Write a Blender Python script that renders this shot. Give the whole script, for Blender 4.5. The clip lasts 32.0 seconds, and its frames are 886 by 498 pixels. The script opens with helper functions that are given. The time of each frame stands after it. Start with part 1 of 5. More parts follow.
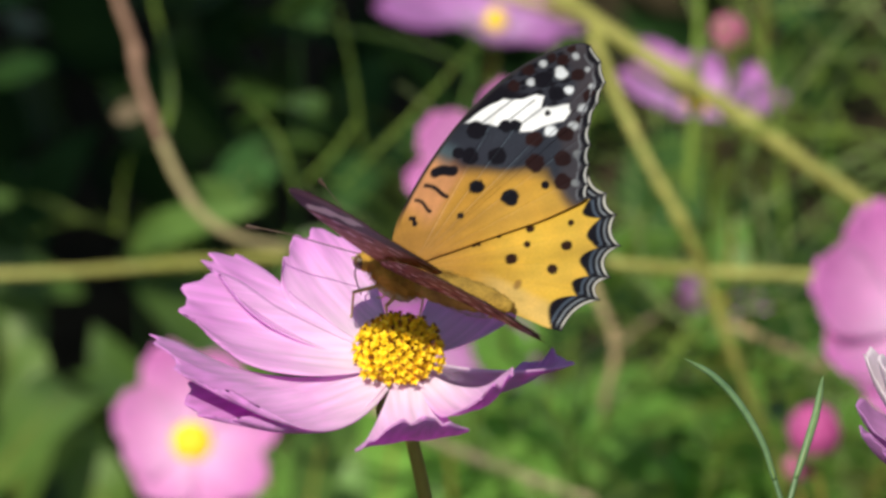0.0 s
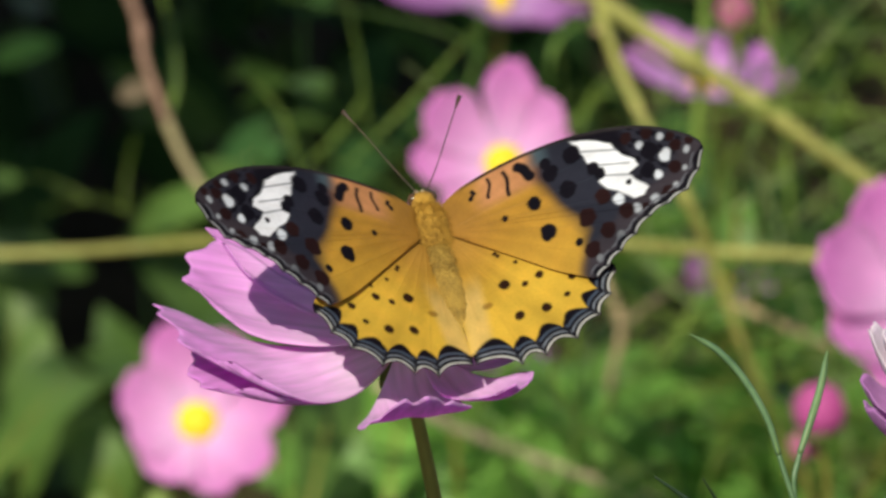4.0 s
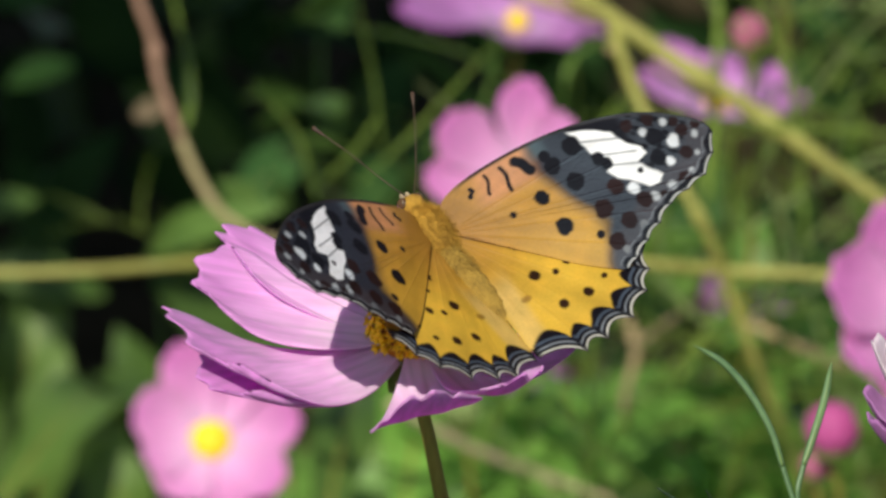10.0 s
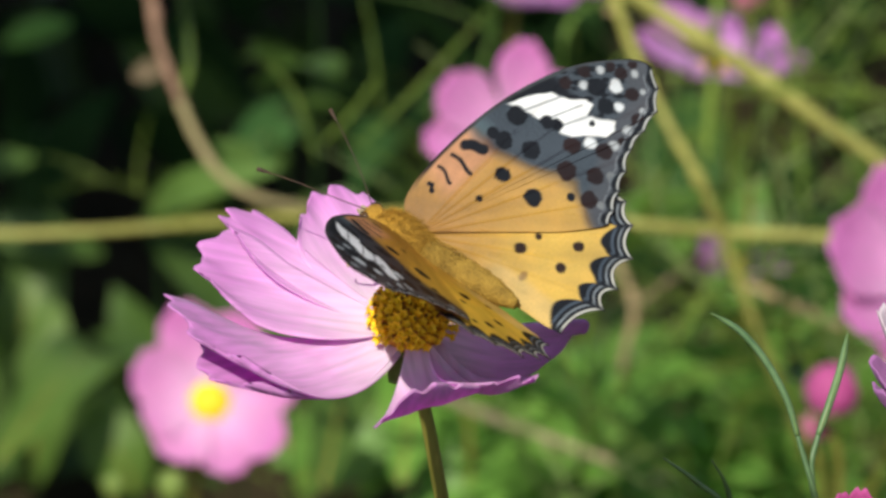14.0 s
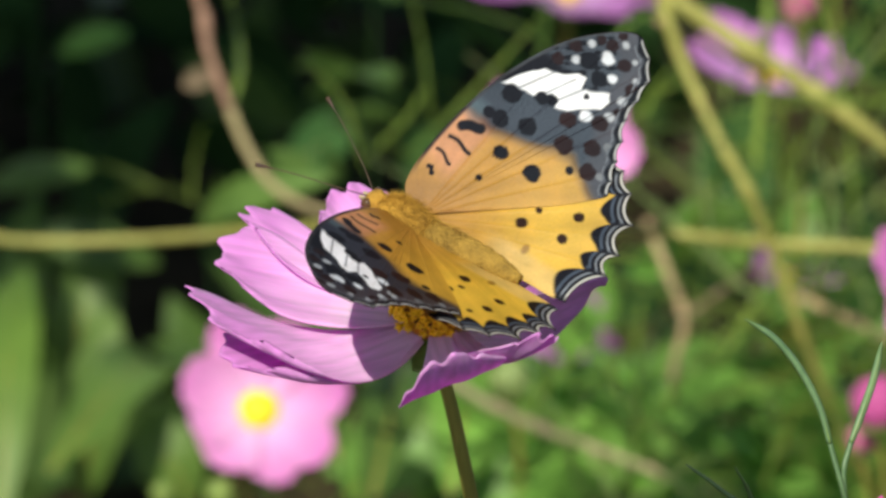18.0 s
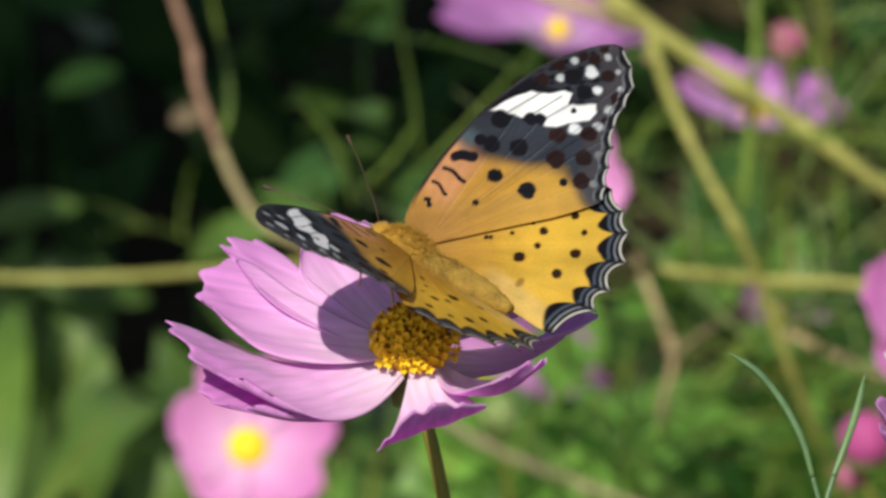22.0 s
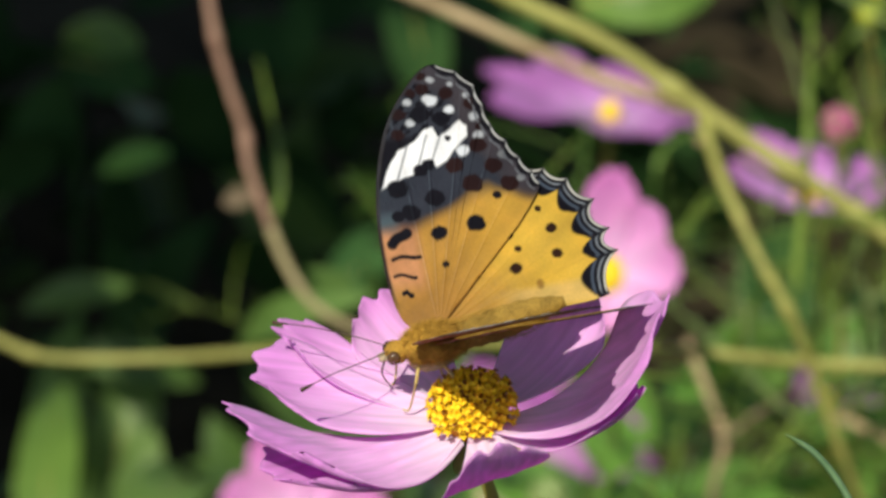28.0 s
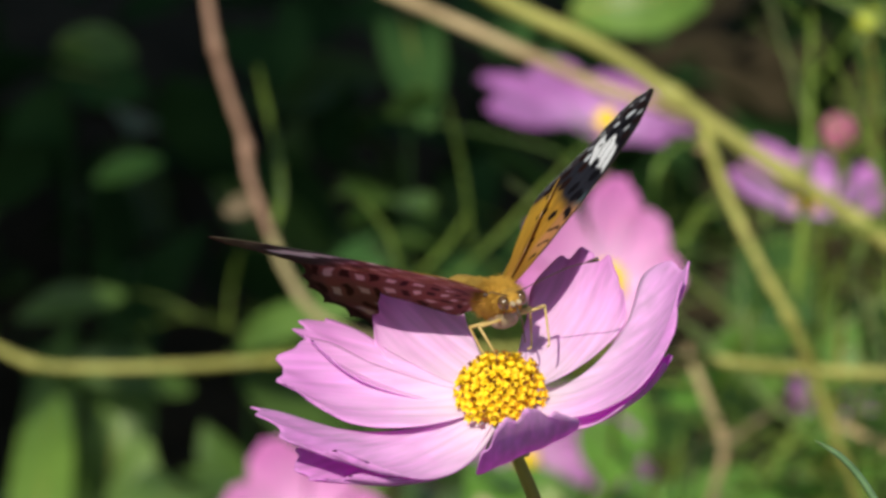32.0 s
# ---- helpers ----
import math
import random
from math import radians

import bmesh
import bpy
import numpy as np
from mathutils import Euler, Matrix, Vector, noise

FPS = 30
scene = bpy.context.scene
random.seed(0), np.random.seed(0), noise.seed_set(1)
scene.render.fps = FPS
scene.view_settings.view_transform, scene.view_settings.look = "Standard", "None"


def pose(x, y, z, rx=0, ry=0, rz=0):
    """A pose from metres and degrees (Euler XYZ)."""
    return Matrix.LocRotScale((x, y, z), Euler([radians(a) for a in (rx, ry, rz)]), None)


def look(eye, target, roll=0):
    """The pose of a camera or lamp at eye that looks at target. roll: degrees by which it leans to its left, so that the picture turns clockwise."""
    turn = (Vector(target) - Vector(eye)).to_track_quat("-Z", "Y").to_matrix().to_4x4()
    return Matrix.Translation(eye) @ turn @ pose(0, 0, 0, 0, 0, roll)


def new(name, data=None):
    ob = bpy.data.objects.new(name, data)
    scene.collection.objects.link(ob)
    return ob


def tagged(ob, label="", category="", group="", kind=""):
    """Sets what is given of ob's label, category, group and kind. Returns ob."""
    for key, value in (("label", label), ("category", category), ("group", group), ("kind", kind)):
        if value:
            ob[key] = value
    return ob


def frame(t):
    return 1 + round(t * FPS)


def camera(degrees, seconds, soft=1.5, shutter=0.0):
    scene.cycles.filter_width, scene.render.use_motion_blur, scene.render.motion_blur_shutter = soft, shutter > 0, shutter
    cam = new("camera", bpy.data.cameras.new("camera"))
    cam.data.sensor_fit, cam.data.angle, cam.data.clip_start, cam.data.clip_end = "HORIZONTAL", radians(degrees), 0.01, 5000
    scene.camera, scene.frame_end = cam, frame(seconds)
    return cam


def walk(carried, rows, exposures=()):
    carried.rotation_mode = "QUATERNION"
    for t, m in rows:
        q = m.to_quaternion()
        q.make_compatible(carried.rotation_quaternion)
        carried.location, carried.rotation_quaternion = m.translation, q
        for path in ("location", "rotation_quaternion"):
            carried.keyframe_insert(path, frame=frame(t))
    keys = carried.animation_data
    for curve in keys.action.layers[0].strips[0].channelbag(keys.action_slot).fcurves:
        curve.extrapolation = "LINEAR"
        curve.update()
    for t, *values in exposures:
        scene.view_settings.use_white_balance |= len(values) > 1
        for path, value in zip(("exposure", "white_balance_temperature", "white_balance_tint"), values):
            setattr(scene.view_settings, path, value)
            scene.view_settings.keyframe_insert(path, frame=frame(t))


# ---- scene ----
MM = 0.001
# a long lens, open wide: sharp on the flower, soft behind it
cam = camera(10, 32.0, soft=2.9)
cam.data.dof.use_dof = True
cam.data.dof.focus_distance = 0.75
cam.data.dof.aperture_fstop = 39.0
walk(cam, [
    (0.0, look((-0.00996, -0.68623, 1.05361), (0.01263, 0.23501, 0.66529))),
    (0.5, look((-0.01071, -0.68652, 1.05292), (0.01310, 0.23470, 0.66460))),
    (1.0, look((-0.00996, -0.68618, 1.05375), (0.01430, 0.23495, 0.66526))),
    (1.5, look((-0.01187, -0.68569, 1.05495), (0.01151, 0.23594, 0.66760))),
    (2.0, look((-0.01378, -0.68689, 1.05198), (0.00816, 0.23511, 0.66543))),
    (2.5, look((-0.01524, -0.68706, 1.05158), (0.00644, 0.23441, 0.66372))),
    (3.0, look((-0.01116, -0.68705, 1.05160), (0.01002, 0.23420, 0.66320))),
    (3.5, look((-0.00936, -0.68687, 1.05205), (0.01187, 0.23362, 0.66185))),
    (5.5, look((-0.01508, -0.68659, 1.05274), (0.00851, 0.23241, 0.65919))),
    (6.0, look((-0.01737, -0.68635, 1.05333), (0.00912, 0.23147, 0.65721))),
    (6.5, look((-0.01314, -0.68717, 1.05130), (0.01243, 0.23030, 0.65430))),
    (7.0, look((-0.00771, -0.68726, 1.05108), (0.01612, 0.23030, 0.65419))),
    (7.5, look((-0.00453, -0.68663, 1.05262), (0.01799, 0.23070, 0.65513))),
    (8.0, look((-0.00090, -0.68646, 1.05305), (0.01893, 0.23104, 0.65580))),
    (8.5, look((-0.00329, -0.68649, 1.05297), (0.01760, 0.23127, 0.65639))),
    (9.0, look((-0.00389, -0.68715, 1.05135), (0.01591, 0.23157, 0.65693))),
    (9.5, look((-0.00547, -0.68629, 1.05347), (0.01270, 0.23294, 0.66016))),
    (10.0, look((-0.00674, -0.68762, 1.05017), (0.01005, 0.23453, 0.66371))),
    (10.5, look((-0.00505, -0.68751, 1.05045), (0.00751, 0.23489, 0.66442))),
    (11.0, look((-0.00966, -0.68701, 1.05170), (0.00495, 0.23554, 0.66608))),
    (11.5, look((-0.00801, -0.68706, 1.05156), (0.00473, 0.23532, 0.66550))),
    (12.0, look((-0.00651, -0.68656, 1.05281), (0.00557, 0.23406, 0.66252))),
    (12.5, look((-0.00449, -0.68704, 1.05161), (0.00841, 0.23286, 0.65966))),
    (13.0, look((-0.01071, -0.68668, 1.05250), (0.00685, 0.23174, 0.65729))),
    (13.5, look((-0.00674, -0.68771, 1.04995), (0.00905, 0.23177, 0.65714))),
    (14.0, look((-0.00861, -0.68673, 1.05240), (0.00950, 0.23185, 0.65756))),
    (14.5, look((-0.01204, -0.68664, 1.05260), (0.00775, 0.23190, 0.65776))),
    (16.5, look((-0.00975, -0.68720, 1.05121), (0.00524, 0.23176, 0.65715))),
    (17.0, look((-0.00599, -0.68717, 1.05128), (0.00255, 0.23258, 0.65889))),
    (17.5, look((-0.00670, -0.68788, 1.04955), (0.00126, 0.23241, 0.65837))),
    (18.0, look((-0.00202, -0.68717, 1.05128), (0.00240, 0.23261, 0.65888))),
    (18.5, look((0.00034, -0.68662, 1.05266), (0.01063, 0.23212, 0.65793))),
    (19.0, look((0.00225, -0.68724, 1.05111), (0.01465, 0.23199, 0.65761))),
    (19.5, look((0.00363, -0.68592, 1.05439), (0.01421, 0.23357, 0.66143))),
    (20.0, look((0.00112, -0.68706, 1.05156), (0.01095, 0.23414, 0.66261))),
    (20.5, look((-0.00251, -0.68716, 1.05132), (0.00600, 0.23442, 0.66322))),
    (21.0, look((-0.00285, -0.68737, 1.05080), (0.00452, 0.23534, 0.66537))),
    (21.5, look((-0.00139, -0.68715, 1.05134), (0.00490, 0.23521, 0.66507))),
    (22.0, look((-0.00022, -0.68750, 1.05049), (0.00538, 0.23530, 0.66523))),
    (22.5, look((-0.00067, -0.68746, 1.05057), (0.00385, 0.23549, 0.66568))),
    (23.0, look((0.00142, -0.68760, 1.05024), (0.00304, 0.23668, 0.66853))),
    (23.5, look((0.00094, -0.68751, 1.05045), (0.00161, 0.23731, 0.67006))),
    (24.0, look((-0.00225, -0.68771, 1.04996), (0.00097, 0.23795, 0.67162))),
    (24.5, look((-0.00168, -0.68783, 1.04965), (-0.00002, 0.23862, 0.67324))),
    (25.0, look((-0.00382, -0.68762, 1.05017), (-0.00135, 0.23887, 0.67387))),
    (25.5, look((-0.00326, -0.68783, 1.04967), (-0.00168, 0.23900, 0.67418))),
    (26.0, look((-0.00285, -0.68758, 1.05028), (-0.00285, 0.23960, 0.67567))),
    (26.5, look((-0.00154, -0.68716, 1.05132), (-0.00554, 0.24052, 0.67797))),
    (28.5, look((-0.00228, -0.68778, 1.04979), (-0.00518, 0.24139, 0.68013))),
    (29.0, look((-0.00277, -0.68769, 1.05000), (-0.00438, 0.24126, 0.67980))),
    (29.5, look((-0.00356, -0.68793, 1.04941), (-0.00392, 0.24124, 0.67977))),
    (30.0, look((-0.00464, -0.68817, 1.04882), (-0.00470, 0.24160, 0.68067))),
    (30.5, look((-0.00580, -0.68804, 1.04913), (-0.00518, 0.24169, 0.68090))),
    (31.0, look((-0.00726, -0.68792, 1.04944), (-0.00667, 0.24174, 0.68103))),
    (31.5, look((-0.01060, -0.68802, 1.04920), (-0.00872, 0.24182, 0.68124))),
    (32.0, look((-0.00959, -0.68783, 1.04965), (-0.00863, 0.24190, 0.68142))),
], [(0.0, 0.08, 6700, 5), (3.0, 0.06, 6700, 5), (6.0, 0.0, 6700, 5), (14.5, 0.07, 6700, 5), (17.0, 0.12, 6700, 5), (18.5, 0.26, 6700, 5), (19.2, 0.26, 6700, 5), (20.0, 0.14, 6700, 5), (21.0, 0.03, 6700, 5), (32.0, 0.06, 6700, 5)])

# ---- world and sun ----
SUN_TO = Vector((-0.22, -0.62, 0.75)).normalized()
world = bpy.data.worlds.new("sky")
scene.world = world
world.use_nodes = True
wn = world.node_tree.nodes
sky = wn.new("ShaderNodeTexSky")
sky.sky_type, sky.sun_disc = "NISHITA", False
sky.sun_elevation = math.asin(SUN_TO.z)
sky.sun_rotation = math.atan2(SUN_TO.x, SUN_TO.y)
world.node_tree.links.new(sky.outputs["Color"], wn["Background"].inputs["Color"])
wn["Background"].inputs["Strength"].default_value = 0.098
sun_data = bpy.data.lights.new("sun", "SUN")
sun_data.energy, sun_data.angle, sun_data.color = 5.0, radians(0.6), (1.0, 0.95, 0.83)
sun = new("sun", sun_data)
sun.rotation_euler = SUN_TO.to_track_quat("Z", "Y").to_euler()
sun.location = (-2, -2, 6)
scene.view_settings.exposure = 0.0


# ---- materials ----
def mat(name, rough=0.6, spec=0.3):
    m = bpy.data.materials.new(name)
    m.use_nodes = True
    b = m.node_tree.nodes["Principled BSDF"]
    b.inputs["Roughness"].default_value = rough
    b.inputs["Specular IOR Level"].default_value = spec
    return m, m.node_tree.nodes, m.node_tree.links, b


def leafy(name, dark, light, rough=0.5, through_light=0.35, scale=60.0, stretch=(1, 1, 1), spec=0.35, bump=0.15, vary=0.25):
    """A plant surface: two-tone noise at two scales, random per piece, some light shining through."""
    m, n, l, b = mat(name, rough, spec)
    co = n.new("ShaderNodeTexCoord")
    mp = n.new("ShaderNodeMapping")
    mp.inputs["Scale"].default_value = stretch
    l.new(co.outputs["Object"], mp.inputs["Vector"])
    a = n.new("ShaderNodeTexNoise")
    a.inputs["Scale"].default_value, a.inputs["Detail"].default_value = scale, 6
    c = n.new("ShaderNodeTexNoise")
    c.inputs["Scale"].default_value, c.inputs["Detail"].default_value = scale * 9, 3
    for t in (a, c):
        l.new(mp.outputs["Vector"], t.inputs["Vector"])
    add = n.new("ShaderNodeMath")
    add.operation = "MULTIPLY_ADD"
    l.new(c.outputs["Fac"], add.inputs[0])
    add.inputs[1].default_value = 0.45
    l.new(a.outputs["Fac"], add.inputs[2])
    ramp = n.new("ShaderNodeValToRGB")
    ramp.color_ramp.elements[0].position, ramp.color_ramp.elements[1].position = 0.45, 1.0
    ramp.color_ramp.elements[0].color, ramp.color_ramp.elements[1].color = (*dark, 1), (*light, 1)
    l.new(add.outputs[0], ramp.inputs["Fac"])
    geo = n.new("ShaderNodeNewGeometry")
    info = n.new("ShaderNodeObjectInfo")
    rnd = n.new("ShaderNodeMath")
    l.new(geo.outputs["Random Per Island"], rnd.inputs[0])
    l.new(info.outputs["Random"], rnd.inputs[1])
    rng = n.new("ShaderNodeMapRange")
    rng.inputs["From Max"].default_value = 2.0
    rng.inputs["To Min"].default_value, rng.inputs["To Max"].default_value = 1 - vary, 1 + vary
    l.new(rnd.outputs[0], rng.inputs["Value"])
    hsv = n.new("ShaderNodeHueSaturation")
    l.new(rng.outputs["Result"], hsv.inputs["Value"])
    l.new(ramp.outputs["Color"], hsv.inputs["Color"])
    l.new(hsv.outputs["Color"], b.inputs["Base Color"])
    bp = n.new("ShaderNodeBump")
    bp.inputs["Strength"].default_value, bp.inputs["Distance"].default_value = bump, 0.0006
    l.new(c.outputs["Fac"], bp.inputs["Height"])
    l.new(bp.outputs["Normal"], b.inputs["Normal"])
    if through_light > 0:
        tr = n.new("ShaderNodeBsdfTranslucent")
        l.new(hsv.outputs["Color"], tr.inputs["Color"])
        mix = n.new("ShaderNodeMixShader")
        mix.inputs["Fac"].default_value = through_light
        l.new(b.outputs["BSDF"], mix.inputs[1])
        l.new(tr.outputs["BSDF"], mix.inputs[2])
        l.new(mix.outputs["Shader"], n["Material Output"].inputs["Surface"])
    return m


def petal_stuff(name, inner, outer, edge, through_light=0.42):
    """Petal skin: paler at the claw, fine lengthwise veins, soft sheen. Local x runs along the petal."""
    m, n, l, b = mat(name, 0.55, 0.25)
    b.inputs["Sheen Weight"].default_value = 0.15
    co = n.new("ShaderNodeTexCoord")
    sx = n.new("ShaderNodeSeparateXYZ")
    l.new(co.outputs["Object"], sx.inputs["Vector"])
    grow = n.new("ShaderNodeMapRange")
    grow.inputs["From Min"].default_value, grow.inputs["From Max"].default_value = 0.003, 0.03
    l.new(sx.outputs["X"], grow.inputs["Value"])
    mp = n.new("ShaderNodeMapping")
    mp.inputs["Scale"].default_value = (0.05, 1.0, 0.3)
    l.new(co.outputs["Object"], mp.inputs["Vector"])
    vein = n.new("ShaderNodeTexNoise")
    vein.inputs["Scale"].default_value, vein.inputs["Detail"].default_value = 900, 4
    l.new(mp.outputs["Vector"], vein.inputs["Vector"])
    blot = n.new("ShaderNodeTexNoise")
    blot.inputs["Scale"].default_value, blot.inputs["Detail"].default_value = 130, 5
    l.new(co.outputs["Object"], blot.inputs["Vector"])
    mixf = n.new("ShaderNodeMath")
    mixf.operation = "MULTIPLY_ADD"
    l.new(blot.outputs["Fac"], mixf.inputs[0])
    mixf.inputs[1].default_value = 0.35
    l.new(grow.outputs["Result"], mixf.inputs[2])
    ramp = n.new("ShaderNodeValToRGB")
    e = ramp.color_ramp.elements
    e[0].position, e[0].color = 0.15, (*inner, 1)
    e[1].position, e[1].color = 0.55, (*outer, 1)
    x = e.new(1.0)
    x.position, x.color = 1.0, (*edge, 1)
    l.new(mixf.outputs[0], ramp.inputs["Fac"])
    streak = n.new("ShaderNodeMapRange")
    streak.inputs["From Min"].default_value, streak.inputs["From Max"].default_value = 0.3, 0.7
    streak.inputs["To Min"].default_value, streak.inputs["To Max"].default_value = 0.82, 1.1
    l.new(vein.outputs["Fac"], streak.inputs["Value"])
    hsv = n.new("ShaderNodeHueSaturation")
    l.new(streak.outputs["Result"], hsv.inputs["Value"])
    l.new(ramp.outputs["Color"], hsv.inputs["Color"])
    l.new(hsv.outputs["Color"], b.inputs["Base Color"])
    bp = n.new("ShaderNodeBump")
    bp.inputs["Strength"].default_value, bp.inputs["Distance"].default_value = 0.35, 0.0004
    l.new(vein.outputs["Fac"], bp.inputs["Height"])
    l.new(bp.outputs["Normal"], b.inputs["Normal"])
    deep = n.new("ShaderNodeHueSaturation")
    deep.inputs["Saturation"].default_value = 3.2
    l.new(hsv.outputs["Color"], deep.inputs["Color"])
    tr = n.new("ShaderNodeBsdfTranslucent")
    l.new(deep.outputs["Color"], tr.inputs["Color"])
    mix = n.new("ShaderNodeMixShader")
    mix.inputs["Fac"].default_value = through_light
    l.new(b.outputs["BSDF"], mix.inputs[1])
    l.new(tr.outputs["BSDF"], mix.inputs[2])
    l.new(mix.outputs["Shader"], n["Material Output"].inputs["Surface"])
    return m


def scales(name):
    """Butterfly wing scales: the pattern is in the mesh's colour layer; powdery grain over it."""
    m, n, l, b = mat(name, 0.46, 0.06)
    b.inputs["Specular Tint"].default_value = (0.52, 0.74, 1.0, 1)
    at = n.new("ShaderNodeAttribute")
    at.attribute_name = "pattern"
    l.new(at.outputs["Alpha"], b.inputs["Specular IOR Level"])
    co = n.new("ShaderNodeTexCoord")
    g = n.new("ShaderNodeTexNoise")
    g.inputs["Scale"].default_value, g.inputs["Detail"].default_value = 2500, 3
    l.new(co.outputs["Object"], g.inputs["Vector"])
    rng = n.new("ShaderNodeMapRange")
    rng.inputs["To Min"].default_value, rng.inputs["To Max"].default_value = 0.84, 1.16
    l.new(g.outputs["Fac"], rng.inputs["Value"])
    hsv = n.new("ShaderNodeHueSaturation")
    l.new(rng.outputs["Result"], hsv.inputs["Value"])
    l.new(at.outputs["Color"], hsv.inputs["Color"])
    l.new(hsv.outputs["Color"], b.inputs["Base Color"])
    bp = n.new("ShaderNodeBump")
    bp.inputs["Strength"].default_value, bp.inputs["Distance"].default_value = 0.3, 0.0002
    l.new(g.outputs["Fac"], bp.inputs["Height"])
    l.new(bp.outputs["Normal"], b.inputs["Normal"])
    thin = n.new("ShaderNodeGamma")
    thin.inputs["Gamma"].default_value = 0.75
    l.new(hsv.outputs["Color"], thin.inputs["Color"])
    tr = n.new("ShaderNodeBsdfTranslucent")
    l.new(thin.outputs["Color"], tr.inputs["Color"])
    mix = n.new("ShaderNodeMixShader")
    mix.inputs["Fac"].default_value = 0.42
    l.new(b.outputs["BSDF"], mix.inputs[1])
    l.new(tr.outputs["BSDF"], mix.inputs[2])
    l.new(mix.outputs["Shader"], n["Material Output"].inputs["Surface"])
    return m


M_WING = scales("wing_scales")
M_FUR = leafy("tawny_fur", (0.20, 0.10, 0.012), (0.56, 0.31, 0.04), 0.85, 0, 260, bump=0.8)
M_BELLY = leafy("olive_fur", (0.14, 0.08, 0.012), (0.44, 0.27, 0.045), 0.85, 0, 260, bump=0.8)
M_CHEST = leafy("pale_fur", (0.35, 0.25, 0.14), (0.62, 0.52, 0.36), 0.85, 0, 500, bump=0.8)
M_EYE = leafy("eye", (0.05, 0.025, 0.01), (0.12, 0.06, 0.02), 0.15, 0, 300, spec=0.6)
M_ANT = leafy("antenna_skin", (0.03, 0.018, 0.012), (0.09, 0.05, 0.03), 0.5, 0, 500)
M_LEG = leafy("leg_skin", (0.38, 0.24, 0.06), (0.62, 0.48, 0.2), 0.5, 0, 500)
M_PETAL = petal_stuff("lilac_petal", (0.96, 0.84, 0.955), (0.925, 0.645, 0.915), (0.80, 0.36, 0.79), 0.46)
M_PINK = petal_stuff("pink_petal", (0.86, 0.60, 0.84), (0.82, 0.40, 0.73), (0.73, 0.24, 0.62))
M_MAUVE = petal_stuff("mauve_petal", (0.74, 0.46, 0.72), (0.66, 0.30, 0.64), (0.52, 0.16, 0.52))
M_PALE = petal_stuff("white_petal", (0.86, 0.80, 0.84), (0.84, 0.74, 0.82), (0.74, 0.5, 0.72))
M_VIOLET = petal_stuff("violet_petal", (0.62, 0.34, 0.62), (0.50, 0.20, 0.52), (0.40, 0.12, 0.42))
M_ROSE = petal_stuff("rose_petal", (0.62, 0.12, 0.38), (0.62, 0.08, 0.36), (0.7, 0.14, 0.46))
M_DUSTY = petal_stuff("dusty_petal", (0.66, 0.22, 0.36), (0.68, 0.22, 0.38), (0.7, 0.26, 0.44))
M_DISC = leafy("disc_base", (0.26, 0.09, 0.004), (0.50, 0.22, 0.008), 0.7, 0, 900)
M_FLORET = leafy("yellow_floret", (0.80, 0.47, 0.012), (0.93, 0.75, 0.03), 0.6, 0.15, 700)
M_ANTHER = leafy("dark_anther", (0.13, 0.04, 0.006), (0.32, 0.13, 0.013), 0.6, 0, 900)
M_STEM = leafy("green_stem", (0.14, 0.14, 0.022), (0.30, 0.27, 0.06), 0.5, 0, 90, (1, 1, 0.15))
M_OLIVE = leafy("olive_stem", (0.175, 0.17, 0.038), (0.32, 0.305, 0.082), 0.55, 0, 40)
M_RUSSET = leafy("russet_stem", (0.21, 0.11, 0.072), (0.33, 0.20, 0.14), 0.55, 0, 40)
M_TAWNY = leafy("tawny_stem", (0.22, 0.18, 0.085), (0.35, 0.29, 0.15), 0.55, 0, 40)
M_TAN = leafy("tan_sepal", (0.42, 0.33, 0.20), (0.60, 0.50, 0.32), 0.6, 0.2, 120)
M_DRY = leafy("dry_twig", (0.25, 0.17, 0.09), (0.42, 0.32, 0.18), 0.8, 0, 60)
M_WITHER = leafy("withered_leaf", (0.12, 0.085, 0.05), (0.22, 0.165, 0.10), 0.8, 0.3, 60)
M_BLADE = leafy("leaf_thread", (0.07, 0.14, 0.06), (0.17, 0.28, 0.13), 0.4, 0.2, 70)
M_FERN = leafy("feathery_leaf", (0.11, 0.19, 0.026), (0.26, 0.36, 0.062), 0.45, 0.4, 30, vary=0.5)
# dim copy of the leaf green, with shade painted into the colour
M_DUSK = leafy("leaf_painted_shade", (0.05, 0.105, 0.02), (0.11, 0.19, 0.04), 0.45, 0.3, 25, vary=0.5)
M_STRAND = leafy("pale_strand", (0.16, 0.24, 0.07), (0.34, 0.42, 0.16), 0.45, 0.3, 30, vary=0.4)
# bright copy of the leaf green, with sunlight painted into the colour
M_BROAD = leafy("leaf_painted_sun", (0.115, 0.27, 0.038), (0.25, 0.47, 0.095), 0.45, 0.45, 25, vary=0.55)
# near-black leaf green, with deep shade painted into the colour
M_SHADE_DARK = leafy("shade_dark_leaf", (0.016, 0.046, 0.014), (0.045, 0.10, 0.028), 0.85, 0.1, 25, vary=0.6, spec=0.05)
# middle copy of the leaf green, with half shade painted into the colour
M_SHADY = leafy("leaf_half_shade", (0.075, 0.145, 0.024), (0.16, 0.27, 0.05), 0.45, 0.3, 25, vary=0.4)
M_BLACKISH = leafy("dark_thread_leaf", (0.015, 0.03, 0.012), (0.03, 0.06, 0.022), 0.35, 0.05, 70)
M_LIME = leafy("lime_bud", (0.34, 0.38, 0.03), (0.50, 0.54, 0.06), 0.5, 0.2, 120)
M_LILAC = petal_stuff("deep_lilac_petal", (0.76, 0.50, 0.78), (0.68, 0.33, 0.71), (0.56, 0.20, 0.58))
